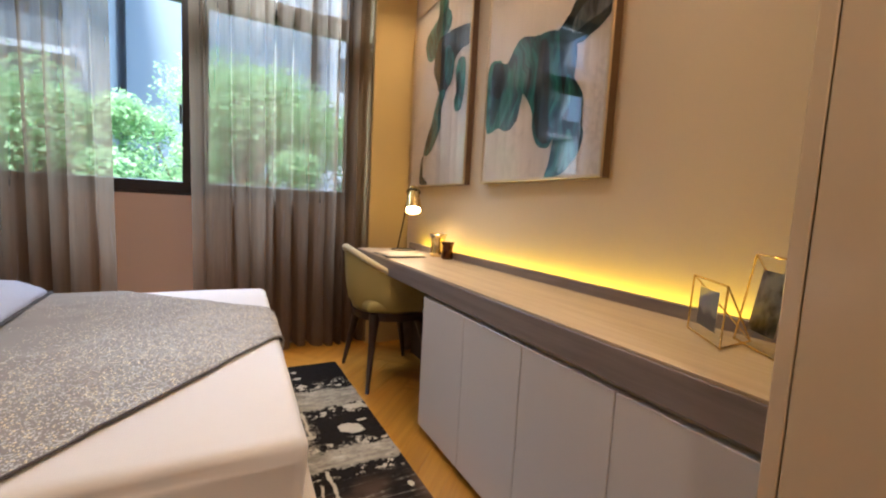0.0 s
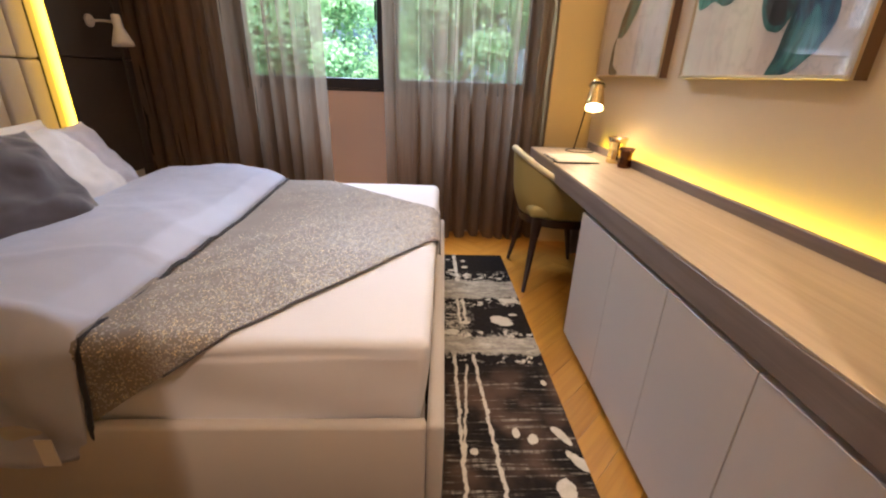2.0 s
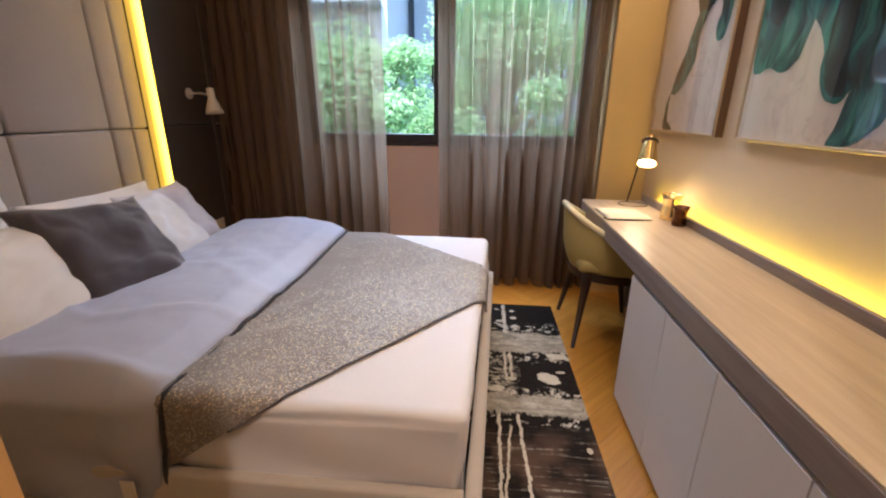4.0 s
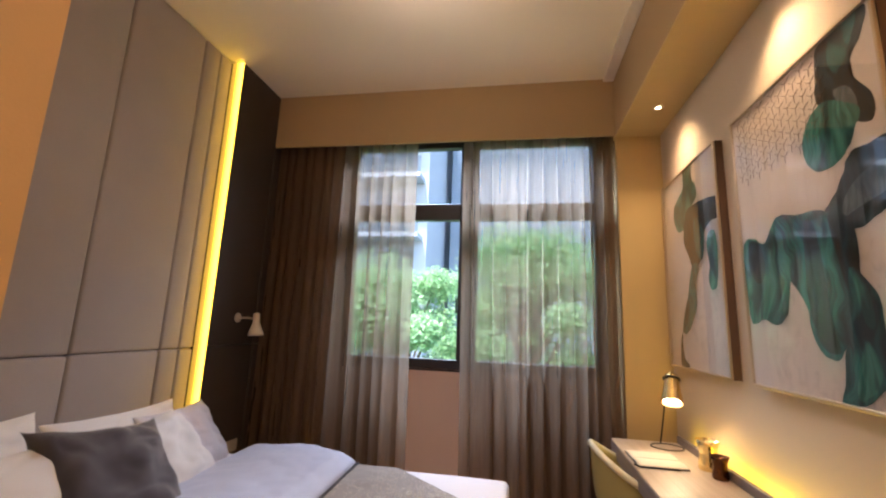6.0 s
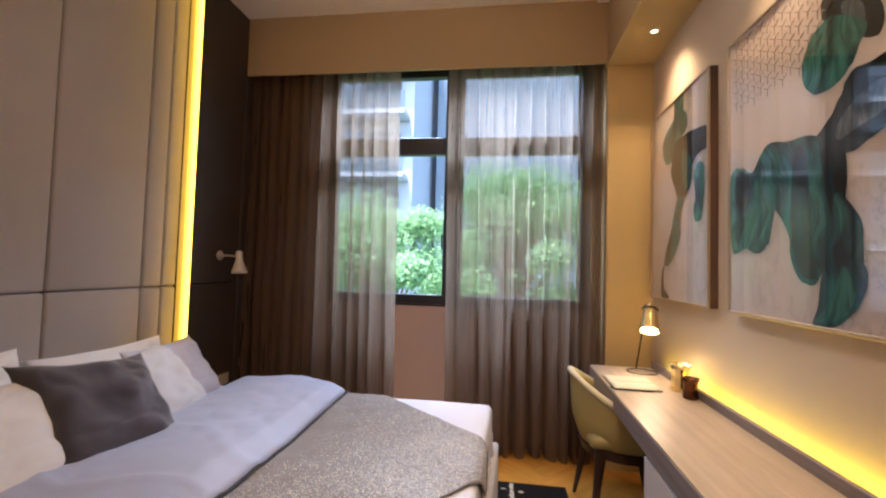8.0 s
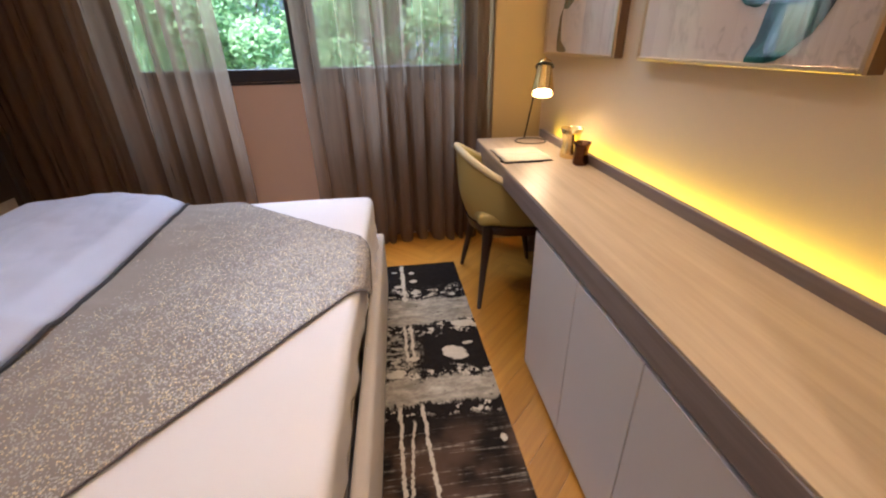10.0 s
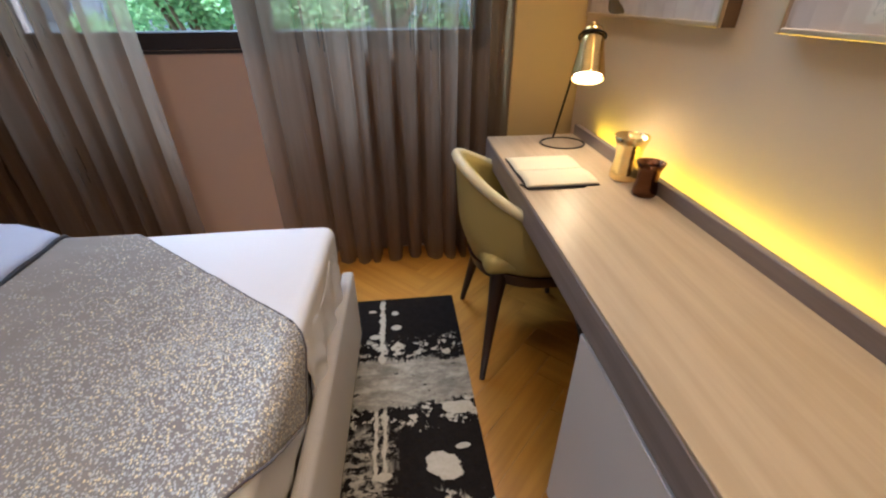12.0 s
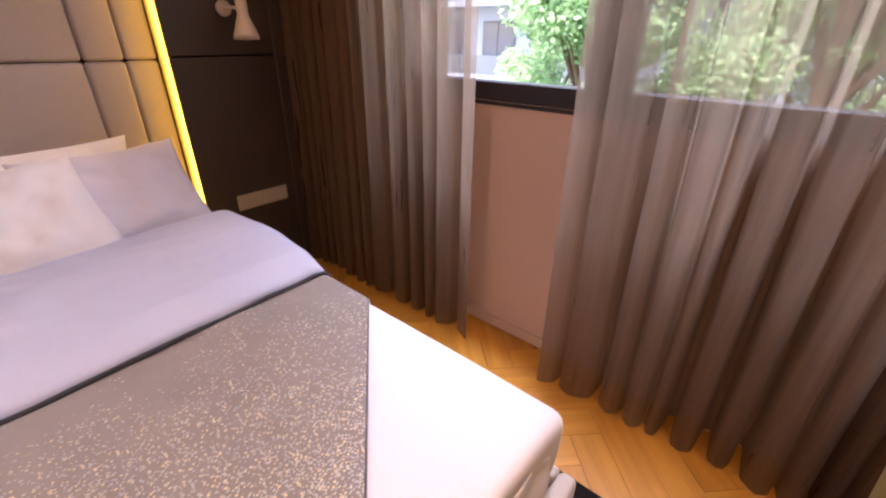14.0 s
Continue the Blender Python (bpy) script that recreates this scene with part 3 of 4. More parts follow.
def cushion(name, center, w, h, t, m, material, label, group, seed, category="pillow", ear=0.09):
    """A filled pillow: w across (its x), h high (its y), t thick (its z), turned by m."""
    p = thing(name, center, label, category, group)

    def half(sign):
        def fn(u, v):
            a, b = 2 * u - 1, 2 * v - 1
            fa, fb = max(0.0, 1 - abs(a) ** 2.6), max(0.0, 1 - abs(b) ** 2.6)
            puff = (fa * fb) ** 0.5
            x = a * w / 2 * (1 - ear * (1 - abs(b) ** 2) * abs(a) ** 3)
            y = b * h / 2 * (1 - ear * 1.3 * (1 - abs(a) ** 2) * abs(b) ** 3)
            crease = 0.026 * ns(a * 2.2 + seed, b * 2.2, seed) + 0.005 * ns(a * 4, b * 4 + seed, seed) - 0.006 * max(0.0, 1 - 4 * abs(ns(a * 1.6 + seed, b * 2.4, seed * 3)))
            crease += 0.014 * math.sin(7 * (a - b) + seed) * abs(a * b)
            crease += 0.002 * math.sin(16 * (a * 0.7 + b) + 5 * ns(a, b, seed)) * max(0.0, ns(a * 1.5, b * 1.5 + seed, 8) + 0.25)
            z = sign * (t / 2 * puff + crease * puff ** 0.6)
            return (x, y, z)
        return fn
    bm = bmesh.new()
    n = 48
    for sign in (1, -1):
        vs = [[bm.verts.new(half(sign)(i / n, j / n)) for j in range(n + 1)] for i in range(n + 1)]
        for i in range(n):
            for j in range(n):
                bm.faces.new((vs[i][j], vs[i + 1][j], vs[i + 1][j + 1], vs[i][j + 1]))
    bmesh.ops.remove_doubles(bm, verts=bm.verts, dist=0.0005)
    bmesh.ops.recalc_face_normals(bm, faces=bm.faces)
    bm.transform(Matrix.Translation(center) @ m)
    part("cover", bm, material, p, smooth=True)
    return p


MX0, MX1, MY0, MY1, MZ0, MZ1 = -0.44, 1.667, 1.825, 3.425, 0.30, 0.582


def skew(y):
    """How far the foot of the bed stands back towards its near side."""
    return -0.041 * (3.43 - max(MY0, min(MY1, y)))


def drape(x, y, off, r=0.036):
    """Lays the flat point (x, y) over the bed; what lies past an edge hangs down."""
    z = MZ1 + off
    foot = MX1 + skew(y)
    px, py = x, y
    ex, ey, fy = x - (foot - r), (MY0 + r) - y, y - (MY1 - r)

    def bend(e):
        if e <= 0:
            return e, 0.0
        arc = (r + off) * math.pi / 2
        if e < arc:
            t = e / (r + off)
            return (r + off) * math.sin(t), (r + off) * (1 - math.cos(t))
        return r + off, r + off + e - arc
    drop = 0.0
    if ex > 0:
        d, q = bend(ex)
        px, drop = foot - r + d, max(drop, q)
    if ey > 0:
        d, q = bend(ey)
        py, drop = MY0 + r - d, max(drop, q)
    if fy > 0:
        d, q = bend(fy)
        py, drop = MY1 - r + d, max(drop, q)
    return px, py, z - drop


def build_bed():
    bed = thing("bed", (0.6, 2.6, 0.0), "low bed with a pale upholstered frame and a white fitted sheet", "bed")
    fx1, fy0, fy1 = 1.705, 1.795, 3.460
    foot = box(fx1 - 0.045, fx1, fy0, fy1, 0.03, 0.355, bevel=0.015, seg=3)
    for v in foot.verts:
        v.co.x += skew(v.co.y)
    part("frame_foot", foot, M["bedframe"], bed, smooth=True)
    part("frame_side", box(-0.45, fx1 - 0.046 + skew(fy0), fy0, fy0 + 0.038, 0.03, 0.355, bevel=0.012, seg=3), M["bedframe"], bed, smooth=True)
    part("frame_side", box(-0.45, fx1 - 0.046, fy1 - 0.038, fy1, 0.03, 0.355, bevel=0.012, seg=3), M["bedframe"], bed, smooth=True)
    part("base", box(-0.45, fx1 - 0.115, fy0 + 0.04, fy1 - 0.04, 0.04, 0.295), M["bedframe"], bed)
    for x in (-0.38, 1.55):
        for y in (1.86, 3.37):
            part("leg", box(x - 0.03, x + 0.03, y - 0.03, y + 0.03, 0.0, 0.039), M["leg"], bed)
    bm = box(MX0, MX1, MY0, MY1, MZ0, MZ1, bevel=0.036, seg=4)
    bmesh.ops.subdivide_edges(bm, edges=[e for e in bm.edges if e.calc_length() > 0.2], cuts=30, use_grid_fill=True)
    for v in bm.verts:
        c = v.co
        if c.x > 1.0:
            c.x += skew(c.y) * (c.x - 1.0) / (MX1 - 1.0)
        k = max(0.0, (c.x - skew(c.y) - 1.59) / 0.075) if c.z < 0.56 else 0.0
        g = max(0.0, (MY0 + 0.03 - c.y) / 0.03) if c.z < 0.56 else 0.0
        low = (MZ1 - c.z) / 0.3
        c.z += (0.006 * ns(c.x * 3, c.y * 3) + 0.010 * ns(c.x * 6, 3) * max(0.0, 1 - (c.y - MY0) / 0.15)) if c.z > 0.5 else 0
        c.x -= 0.036 * k * low * (0.5 + ns(c.y * 9, c.z * 4, 2)) if k else 0
        c.y += g * (0.022 * low * (0.5 + ns(c.x * 3, c.z * 7, 5)) + 0.006 * math.exp(-((c.z - 0.545 - 0.006 * math.sin(5 * c.x)) / 0.008) ** 2) + 0.004 * math.sin(9 * c.x + 26 * c.z)) if g else 0
    part("mattress", bm, M["sheet"], bed, "mattress in a white fitted sheet", smooth=True)

    # gathered sheet hem tucked at the foot corner
    def tuck(u, v):
        y = 2.86 + 0.50 * u
        z = 0.50 - 0.20 * v + 0.02 * math.sin(9 * u)
        x = MX1 + skew(y) - 0.006 + 0.018 * v + 0.014 * math.sin(19 * u + 5 * v) * v + 0.010 * ns(u * 7, v * 5, 3)
        return (x, y, z)
    part("sheet_hem", thicken(grid(40, 12, tuck), 0.003), M["sheet"], bed, "gathered white sheet hem", smooth=True)

    run = thing("bed_runner", (1.2, 2.6, MZ1), "grey sequinned throw laid diagonally across the foot of the bed", "throw")

    def right(y):
        if y > 2.734:
            return 1.65 + 1.156 * (2.865 - y)
        if y < 1.83:
            return 1.10 - 1.40 * (1.83 - y)
        return 1.64 + 0.7755 * (y - 2.525)

    def fn(u, v):
        y = 3.44 - v * 1.92
        r_ = right(y) if y <= 3.46 else 1.02
        r_ = max(r_, 0.72)
        x = 0.70 + u * (r_ - 0.70)
        p = drape(x, y, 0.0125)
        w = 0.005 * ns(x * 5, y * 5, 4) + 0.004 * max(0.0, 1 - 14 * abs(ns(x * 2.6 + y * 1.4, y * 2.4 - x, 31))) + 0.0035 * math.sin(38 * (x - y) + 4 * ns(x * 3, y * 3)) * max(0, ns(x * 2, y * 2, 9) + 0.2)
        hang = max(0.0, MZ1 - 0.06 - p[2])
        return (p[0] + 0.02 * hang, p[1] - w * (hang > 0) - 0.02 * hang, p[2] + w * (hang == 0))
    part("cloth", thicken(grid(70, 96, fn), 0.004), M["sequin"], run, smooth=True)
    part("edge_trim", tube([(lambda q: (q[0] + 0.001, q[1], q[2] - 0.002))(fn(1.0, i / 80)) for i in range(72)], 0.0032, 6), M["cushion"], run, "dark narrow hem", smooth=True)

    duvet = thing("duvet", (0.3, 2.6, MZ1), "folded lavender-grey duvet with a dark piped edge", "duvet")

    def edge_x(y):
        return 0.80 + 0.015 * math.sin(3 * y) - 0.05 * max(0.0, 1.78 - y)

    def dv(u, v):
        y = 3.475 - v * 1.98
        x1 = edge_x(y)
        x = 0.16 + u * (x1 - 0.16)
        puff = 0.060 * min(1.0, (x1 - x) / 0.10) ** 0.5 if x1 > x else 0.0
        puff += 0.018 * math.sin(math.pi * min(1, max(0, (x - 0.15) / 0.6)))
        puff += 0.020 * ns(x * 3.2, y * 2.0, 7) + 0.003 * ns(x * 8, y * 6, 2) + 0.010 * abs(ns(x * 4 + y * 6, y * 3 - x * 8, 5)) + 0.010 * max(0.0, 1 - 7 * abs(ns(x * 2.2 - y * 1.5, y * 2.6 + x, 12))) * max(0.0, min(1.0, (2.9 - y) / 0.6))
        p = drape(x, y, 0.010)
        side = y < MY0 + 0.01
        if side:
            hang = MZ1 - p[2]
            return (p[0] + 0.02 * ns(hang * 6, x * 5, 3), p[1] - 0.5 * max(0, puff) - (0.012 * math.sin(16 * x + 5 * hang) + 0.035 * ns(x * 5, hang * 7, 9) + 0.012 * abs(ns(x * 11 + hang * 9, hang * 6, 4))) * min(1, hang * 4), p[2])
        e = max(0.0, min(1.0, (3.475 - y) / 0.10))
        return (p[0], p[1], p[2] + puff * (0.35 + 0.65 * e ** 0.5))
    part("cover", thicken(grid(64, 110, dv), 0.010), M["duvet"], duvet, smooth=True)

    def pipe(v):
        q = dv(1.0, v)
        return (q[0] + 0.009, q[1], q[2] + 0.008)
    part("piping", tube([pipe(i / 60) for i in range(61)], 0.0068, 8), M["piping"], duvet, "black piping along the folded edge", smooth=True)

    part("label_tag", box(0.665, 0.705, 1.768, 1.7705, 0.262, 0.345), M["tag"], duvet, "small white sewn label")
    # pillows lean on the headboard
    def lean(tilt, turn=0.0, roll=0.0):
        # local x runs across the bed, local y upwards, local z towards the foot
        base = Matrix(((0, 0, 1, 0), (1, 0, 0, 0), (0, 1, 0, 0), (0, 0, 0, 1)))
        return Matrix.Rotation(radians(turn), 4, "Z") @ Matrix.Rotation(radians(tilt), 4, "Y") @ base @ Matrix.Rotation(radians(roll), 4, "Z")
    g = "pillows on the bed"
    cushion("pillow", (-0.26, 2.15, 0.765), 0.70, 0.44, 0.15, lean(-26, 0), M["pillow"], "white cotton pillow against the headboard", g, 1)
    cushion("pillow", (-0.26, 2.88, 0.735), 0.74, 0.38, 0.15, lean(-26, 0), M["pillow"], "white cotton pillow against the headboard", g, 2)
    cushion("pillow", (0.09, 2.07, 0.725), 0.70, 0.50, 0.20, lean(-46, -3), M["pillow"], "plump cream pillow in front of a white one", g, 3)
    cushion("pillow", (-0.11, 3.13, 0.715), 0.56, 0.42, 0.15, lean(-36, 6), M["lav"], "pale lavender pillow with a pointed corner", g, 4)
    cushion("pillow", (0.05, 2.80, 0.735), 0.48, 0.44, 0.18, lean(-44, 4, 4), M["taupe_cotton"], "creased taupe-white pillow beside a dark cushion", g, 5)
    cushion("cushion", (0.16, 2.43, 0.760), 0.50, 0.53, 0.19, lean(-46, -8, -6), M["cushion"], "dark grey square velvet cushion on the pillows", g, 6, "cushion", 0.17)


def slanted(bm):
    """The desk's front runs slightly askew to the wall."""
    for v in bm.verts:
        if v.co.x < 2.35:
            v.co.x -= 0.016 * (3.80 - v.co.y)
    return bm


def build_desk():
    d = thing("desk_worktop", (2.5, 2.5, 0.665), "long pale oak desk top with a thick taupe edge", "desk")
    part("top", slanted(box(2.280, 2.655, 1.324, 3.80, 0.757, 0.765, bevel=0.001, seg=1)), M["top"], d, "pale oak desk surface")
    part("front_edge", slanted(box(2.278, 2.655, 1.324, 3.802, 0.672, 0.7565, bevel=0.002, seg=1)), M["edge"], d, "taupe wood edge")
    part("upstand", box(2.656, 2.676, 1.324, 3.80, 0.70, 0.806, bevel=0.002, seg=1), M["edge"], d, "taupe upstand along the wall")
    part("back_rail", box(2.677, 2.738, 1.324, 3.80, 0.70, 0.768), M["edge"], d)
    # dark sheet added at the back to deepen the shade under the desk
    part("knee_panel", box(2.68, 2.735, 2.72, 3.739, 0.0005, 0.699), M["gap"], d, "dark sheet standing in for the shade under the desk")
    part("end_support", box(2.62, 2.735, 3.74, 3.775, 0.027, 0.699), M["edge"], d)
    led = thing("led_strip", (2.7, 2.5, 0.77), "glowing yellow light strip behind the desk upstand", "led strip")
    part("diffuser", box(2.690, 2.722, 1.36, 3.75, 0.769, 0.777), M["led"], led)
    cuts = [2.715, 2.345, 1.995, 1.645, 1.324]
    for i, (b, a) in enumerate(zip(cuts, cuts[1:])):
        c = thing("cabinet", (2.45, (a + b) / 2, 0.0), "light grey base cabinet under the desk with a plain closed door", "cabinet", "base cabinets under the desk")
        part("body", slanted(box(2.309, 2.735, a + 0.001, b - 0.001, 0.04, 0.664)), M["cab"], c)
        part("door", slanted(box(2.284, 2.3075, a + 0.0015, b - 0.0015, 0.04, 0.646, bevel=0.0015, seg=1)), M["cab"], c)
        part("plinth", slanted(box(2.33, 2.70, a + 0.001, b - 0.001, 0.0, 0.0395)), M["gap"], c)
    w = thing("wardrobe", (2.4, 0.3, 0.0), "tall glossy beige wardrobe beside the entrance", "wardrobe")
    part("side_panel", box(2.187, X_RIGHT - 0.001, 1.298, 1.322, 0.0, BEAM - 0.014, bevel=0.002, seg=1), M["gloss"], w)
    part("body", box(2.215, X_RIGHT - 0.001, -0.68, 1.297, 0.0, BEAM - 0.014), M["gloss"], w)
    for i in range(4):
        y1 = 1.2955 - i * 0.5
        part("door", box(2.187, 2.2145, y1 - 0.497, y1, 0.06, BEAM - 0.03, bevel=0.002, seg=1), M["gloss"], w)


def build_chair():
    c = thing("desk_chair", (2.40, 3.435, 0.0), "olive leather tub chair with dark tapered legs, tucked under the desk", "chair")
    cx, cy, rx, ry = 2.385, 3.435, 0.262, 0.258

    def top(th):
        t = abs(th) / radians(118)
        return 0.80 - 0.155 * (1 - math.cos(min(1.0, t * 1.05) * math.pi)) / 2 - 0.03 * t

    def surf(u, v, grow=0.0):
        th = (2 * u - 1) * radians(118)
        z = 0.435 + v * (top(th) - 0.435)
        flare = 1 + 0.10 * v
        k = 0.86 + 0.14 * math.sin(min(1, v * 2.2) * math.pi / 2)
        x = cx - (rx * flare * k + grow) * math.cos(th)
        y = cy + (ry * (1 + 0.04 * v) * k + grow) * math.sin(th)
        if abs(th) > radians(90):
            x = cx + (rx + grow) * (abs(th) - radians(90)) * 0.9
            y = cy + math.copysign(ry * (1 + 0.04 * v) * k + grow, th)
        return (x, y, z)
    part("backrest", thicken(grid(40, 12, surf), 0.032), M["leather"], c, smooth=True)
    part("edge_piping", tube([(lambda q: (q[0], q[1], q[2] + 0.002))(surf(i / 40, 1.0, -0.004)) for i in range(41)], 0.017, 10), M["leather_edge"], c, "pale rolled rim", smooth=True)
    part("seat", box(2.17, 2.64, 3.22, 3.65, 0.445, 0.515, bevel=0.028, seg=3), M["leather"], c, smooth=True)
    ring = [surf(i / 30, 0.0, 0.004)[:2] for i in range(31)]
    bm = bmesh.new()
    low, high = [[bm.verts.new((cx + (x - cx) * g, cy + (y - cy) * g, z)) for x, y in ring] for g, z in ((0.95, 0.385), (1.03, 0.436))]
    bm.faces.new(low)
    bm.faces.new(high[::-1])
    for i in range(31):
        bm.faces.new((low[i], low[(i + 1) % 31], high[(i + 1) % 31], high[i]))
    bmesh.ops.recalc_face_normals(bm, faces=bm.faces)
    part("seat_frame", bm, M["leg"], c, "dark curved seat rail")
    for x, fx in ((2.236, 2.172), (2.50, 2.60)):
        for y, fy in ((3.285, 3.182), (3.585, 3.688)):
            part("leg", tube([(fx, fy, 0.0), (fx + (x - fx) * 0.7, fy + (y - fy) * 0.7, 0.30), (x, y, 0.425)], [0.011, 0.023, 0.034], 12), M["leg"], c, smooth=True)


def build_desk_things():
    lampy = thing("desk_lamp", (2.56, 3.70, 0.765), "lit brass desk lamp with a black wire ring base", "lamp")
    ring = [(2.56 + 0.086 * math.cos(a), 3.672 + 0.075 * math.sin(a), 0.7580) for a in [2 * math.pi * i / 36 for i in range(37)]]
    part("base", tube(ring, 0.0045, 8), M["black"], lampy, "black ring base", smooth=True)
    part("stem", tube([(2.547, 3.746, 0.758), (2.548, 3.73, 0.80), (2.553, 3.68, 0.94), (2.556, 3.635, 1.07), (2.562, 3.60, 1.10)], 0.0045, 8), M["black"], lampy, smooth=True)
    mouth, head = Vector((2.540, 3.490, 1.030)), Vector((2.572, 3.575, 1.178))
    ax = head - mouth
    ln = ax.length
    part("shade", lathe([(0.056, 0.0), (0.052, 0.03), (0.041, 0.10), (0.037, ln - 0.02), (0.030, ln - 0.008), (0.0, ln), (0.0, ln - 0.003), (0.034, ln - 0.024), (0.049, 0.03), (0.053, 0.0)], mouth, ax), M["brass"], lampy, smooth=True)
    part("bulb", lathe([(0.0, 0.006), (0.040, 0.008), (0.046, 0.016), (0.0, 0.03)], mouth, ax), M["glow"], lampy, "glowing lamp mouth", smooth=True)
    band = mouth + ax * 0.80
    q = Vector((0, 0, 1)).rotation_difference(ax.normalized())
    part("collar", tube([band + q @ Vector((0.043 * math.cos(a), 0.043 * math.sin(a), 0)) for a in [2 * math.pi * i / 24 for i in range(25)]], 0.0035, 8), M["black"], lampy, smooth=True)
    part("knob", lathe([(0.0, 0.014), (0.008, 0.012), (0.009, 0.0), (0.0, -0.004)], head, ax), M["brass"], lampy, smooth=True)
    part("bracket", tube([(2.562, 3.60, 1.10), band - Vector((0.0, -0.036, 0.02))], 0.006, 8), M["black"], lampy, smooth=True)

    book = thing("notebook", (2.41, 3.375, 0.765), "open notebook with cream pages and a black cover", "notebook")
    part("cover", box(2.286, 2.522, 3.232, 3.512, 0.7655, 0.7680, bevel=0.001, seg=1), M["black"], book)

    def page(y0, y1):
        return grid(10, 14, lambda u, v: (2.289 + 0.230 * u, y0 + (y1 - y0) * v, 0.7690 + 0.010 * math.sin(math.pi * (v * 0.8 + 0.12)) * (1 if y0 < 3.37 else 0.7)))
    part("page", thicken(page(3.236, 3.371), 0.003), M["paper"], book, smooth=True)
    part("page", thicken(page(3.373, 3.509), 0.003), M["paper"], book, smooth=True)
    pen = thing("pencil", (2.30, 3.24, 0.7655), "thin black pencil lying beside the notebook", "pencil")
    part("shaft", tube([(2.276, 3.262, 0.769), (2.290, 3.222, 0.769), (2.47, 3.222, 0.769)], 0.0032, 8), M["black"], pen, smooth=True)

    def tumbler(x, y, r, h, mat, label):
        t = thing("tumbler", (x, y, 0.765), label, "tumbler", "metal tumblers on the desk")
        prof = [(0.0, 0.0), (r * 0.88, 0.0), (r, 0.006), (r * 0.98, h * 0.2), (r * 0.84, h * 0.5), (r * 0.92, h * 0.78), (r * 1.16, h), (r * 1.11, h), (r * 0.88, h * 0.78), (r * 0.80, h * 0.5), (r * 0.92, h * 0.2), (r * 0.9, 0.012), (0.0, 0.012)]
        part("cup", lathe(prof, (x, y, 0.7655)), mat, t, smooth=True)
    tumbler(2.622, 3.282, 0.046, 0.138, M["gold"], "tall flared gold tumbler")
    tumbler(2.618, 3.150, 0.035, 0.100, M["copper"], "short dark copper flared tumbler")

    def prism(bl, br, up, back, label, photo):
        """A wire photo stand: a leaning pane in a brass rim, with a back prop."""
        f = thing("photo_stand", ((bl[0] + br[0]) / 2, (bl[1] + br[1]) / 2, 0.765), label, "photo frame", "brass photo stands on the desk")
        a, b = Vector((*bl, 0.768)), Vector((*br, 0.768))
        c, d = a + Vector(up), b + Vector(up)
        e = Vector((*back, 0.768))
        g = e + (c - a) * 0.35 + Vector((0, 0, 0.02))
        for p, q in ((a, b), (b, d), (d, c), (c, a)):
            part("rim", tube([p, q], 0.0024, 8), M["brass"], f, smooth=True)
        for p, q in ((d, e), (c, e), (b, e)):
            part("prop", tube([p, q], 0.0022, 6), M["brass"], f, smooth=True)
        n = (b - a).cross(c - a).normalized() * 0.0012
        bm = bmesh.new()
        bm.faces.new([bm.verts.new(v) for v in (a, b, d, c)])
        part("glass", bm, M["glass"], f)
        m = 0.22
        bm = bmesh.new()
        lerp = lambda s, t: a + (b - a) * s + (c - a) * t - n * 2
        bm.faces.new([bm.verts.new(lerp(*st)) for st in ((m, m * 0.8), (1 - m, m * 0.8), (1 - m, 1 - m * 0.7), (m, 1 - m * 0.7))])
        part("photo", thicken(bm, 0.001), photo, f)
    k = Mat("grey_photo")
    p = k.coords()
    z = k.op("ADD", k.xyz(p)[2], k.op("MULTIPLY", k.op("SUBTRACT", k.noise(p, 30, 4), 0.5), 0.05))
    grey = k.set(k.mix(k.step(z, 0.825, 0.85), (0.12, 0.12, 0.15), (0.68, 0.66, 0.62)), 0.4)
    k = Mat("brown_photo")
    p = k.coords()
    brown = k.set(k.mix(k.step(k.noise(p, 18, 5), 0.4, 0.62), (0.12, 0.09, 0.06), (0.52, 0.44, 0.33)), 0.4)
    prism((2.568, 1.684), (2.448, 1.535), (0.0, -0.004, 0.145), (2.60, 1.545), "small brass wire photo stand with a grey picture", grey)
    prism((2.585, 1.575), (2.475, 1.430), (0.02, -0.02, 0.215), (2.64, 1.44), "larger brass wire photo stand with a brown picture", brown)


def daub(pts, x, seed, n=7):
    """A brushed patch of paint on the picture: a closed (y, z) outline, rounded, with a slightly ragged edge."""
    m = len(pts)
    bm = bmesh.new()
    ring = []
    for i in range(m):
        P = [Vector(pts[(i + j) % m]) for j in (-1, 0, 1, 2)]
        for q in range(n):
            f = q / n
            c = 0.5 * ((2 * P[1]) + (P[2] - P[0]) * f + (2 * P[0] - 5 * P[1] + 4 * P[2] - P[3]) * f * f + (3 * P[1] - P[0] - 3 * P[2] + P[3]) * f ** 3)
            rough = 0.004 * ns(c.x * 30, c.y * 30, seed) + 0.002 * ns(c.x * 110, c.y * 110, seed)
            ring.append(bm.verts.new((x, c.x + rough, min(2.3835, c.y + rough))))
    face = bm.faces.new(ring)
    if face.normal.x > 0:
        face.normal_flip()
    bmesh.ops.triangulate(bm, faces=[face])
    return bm


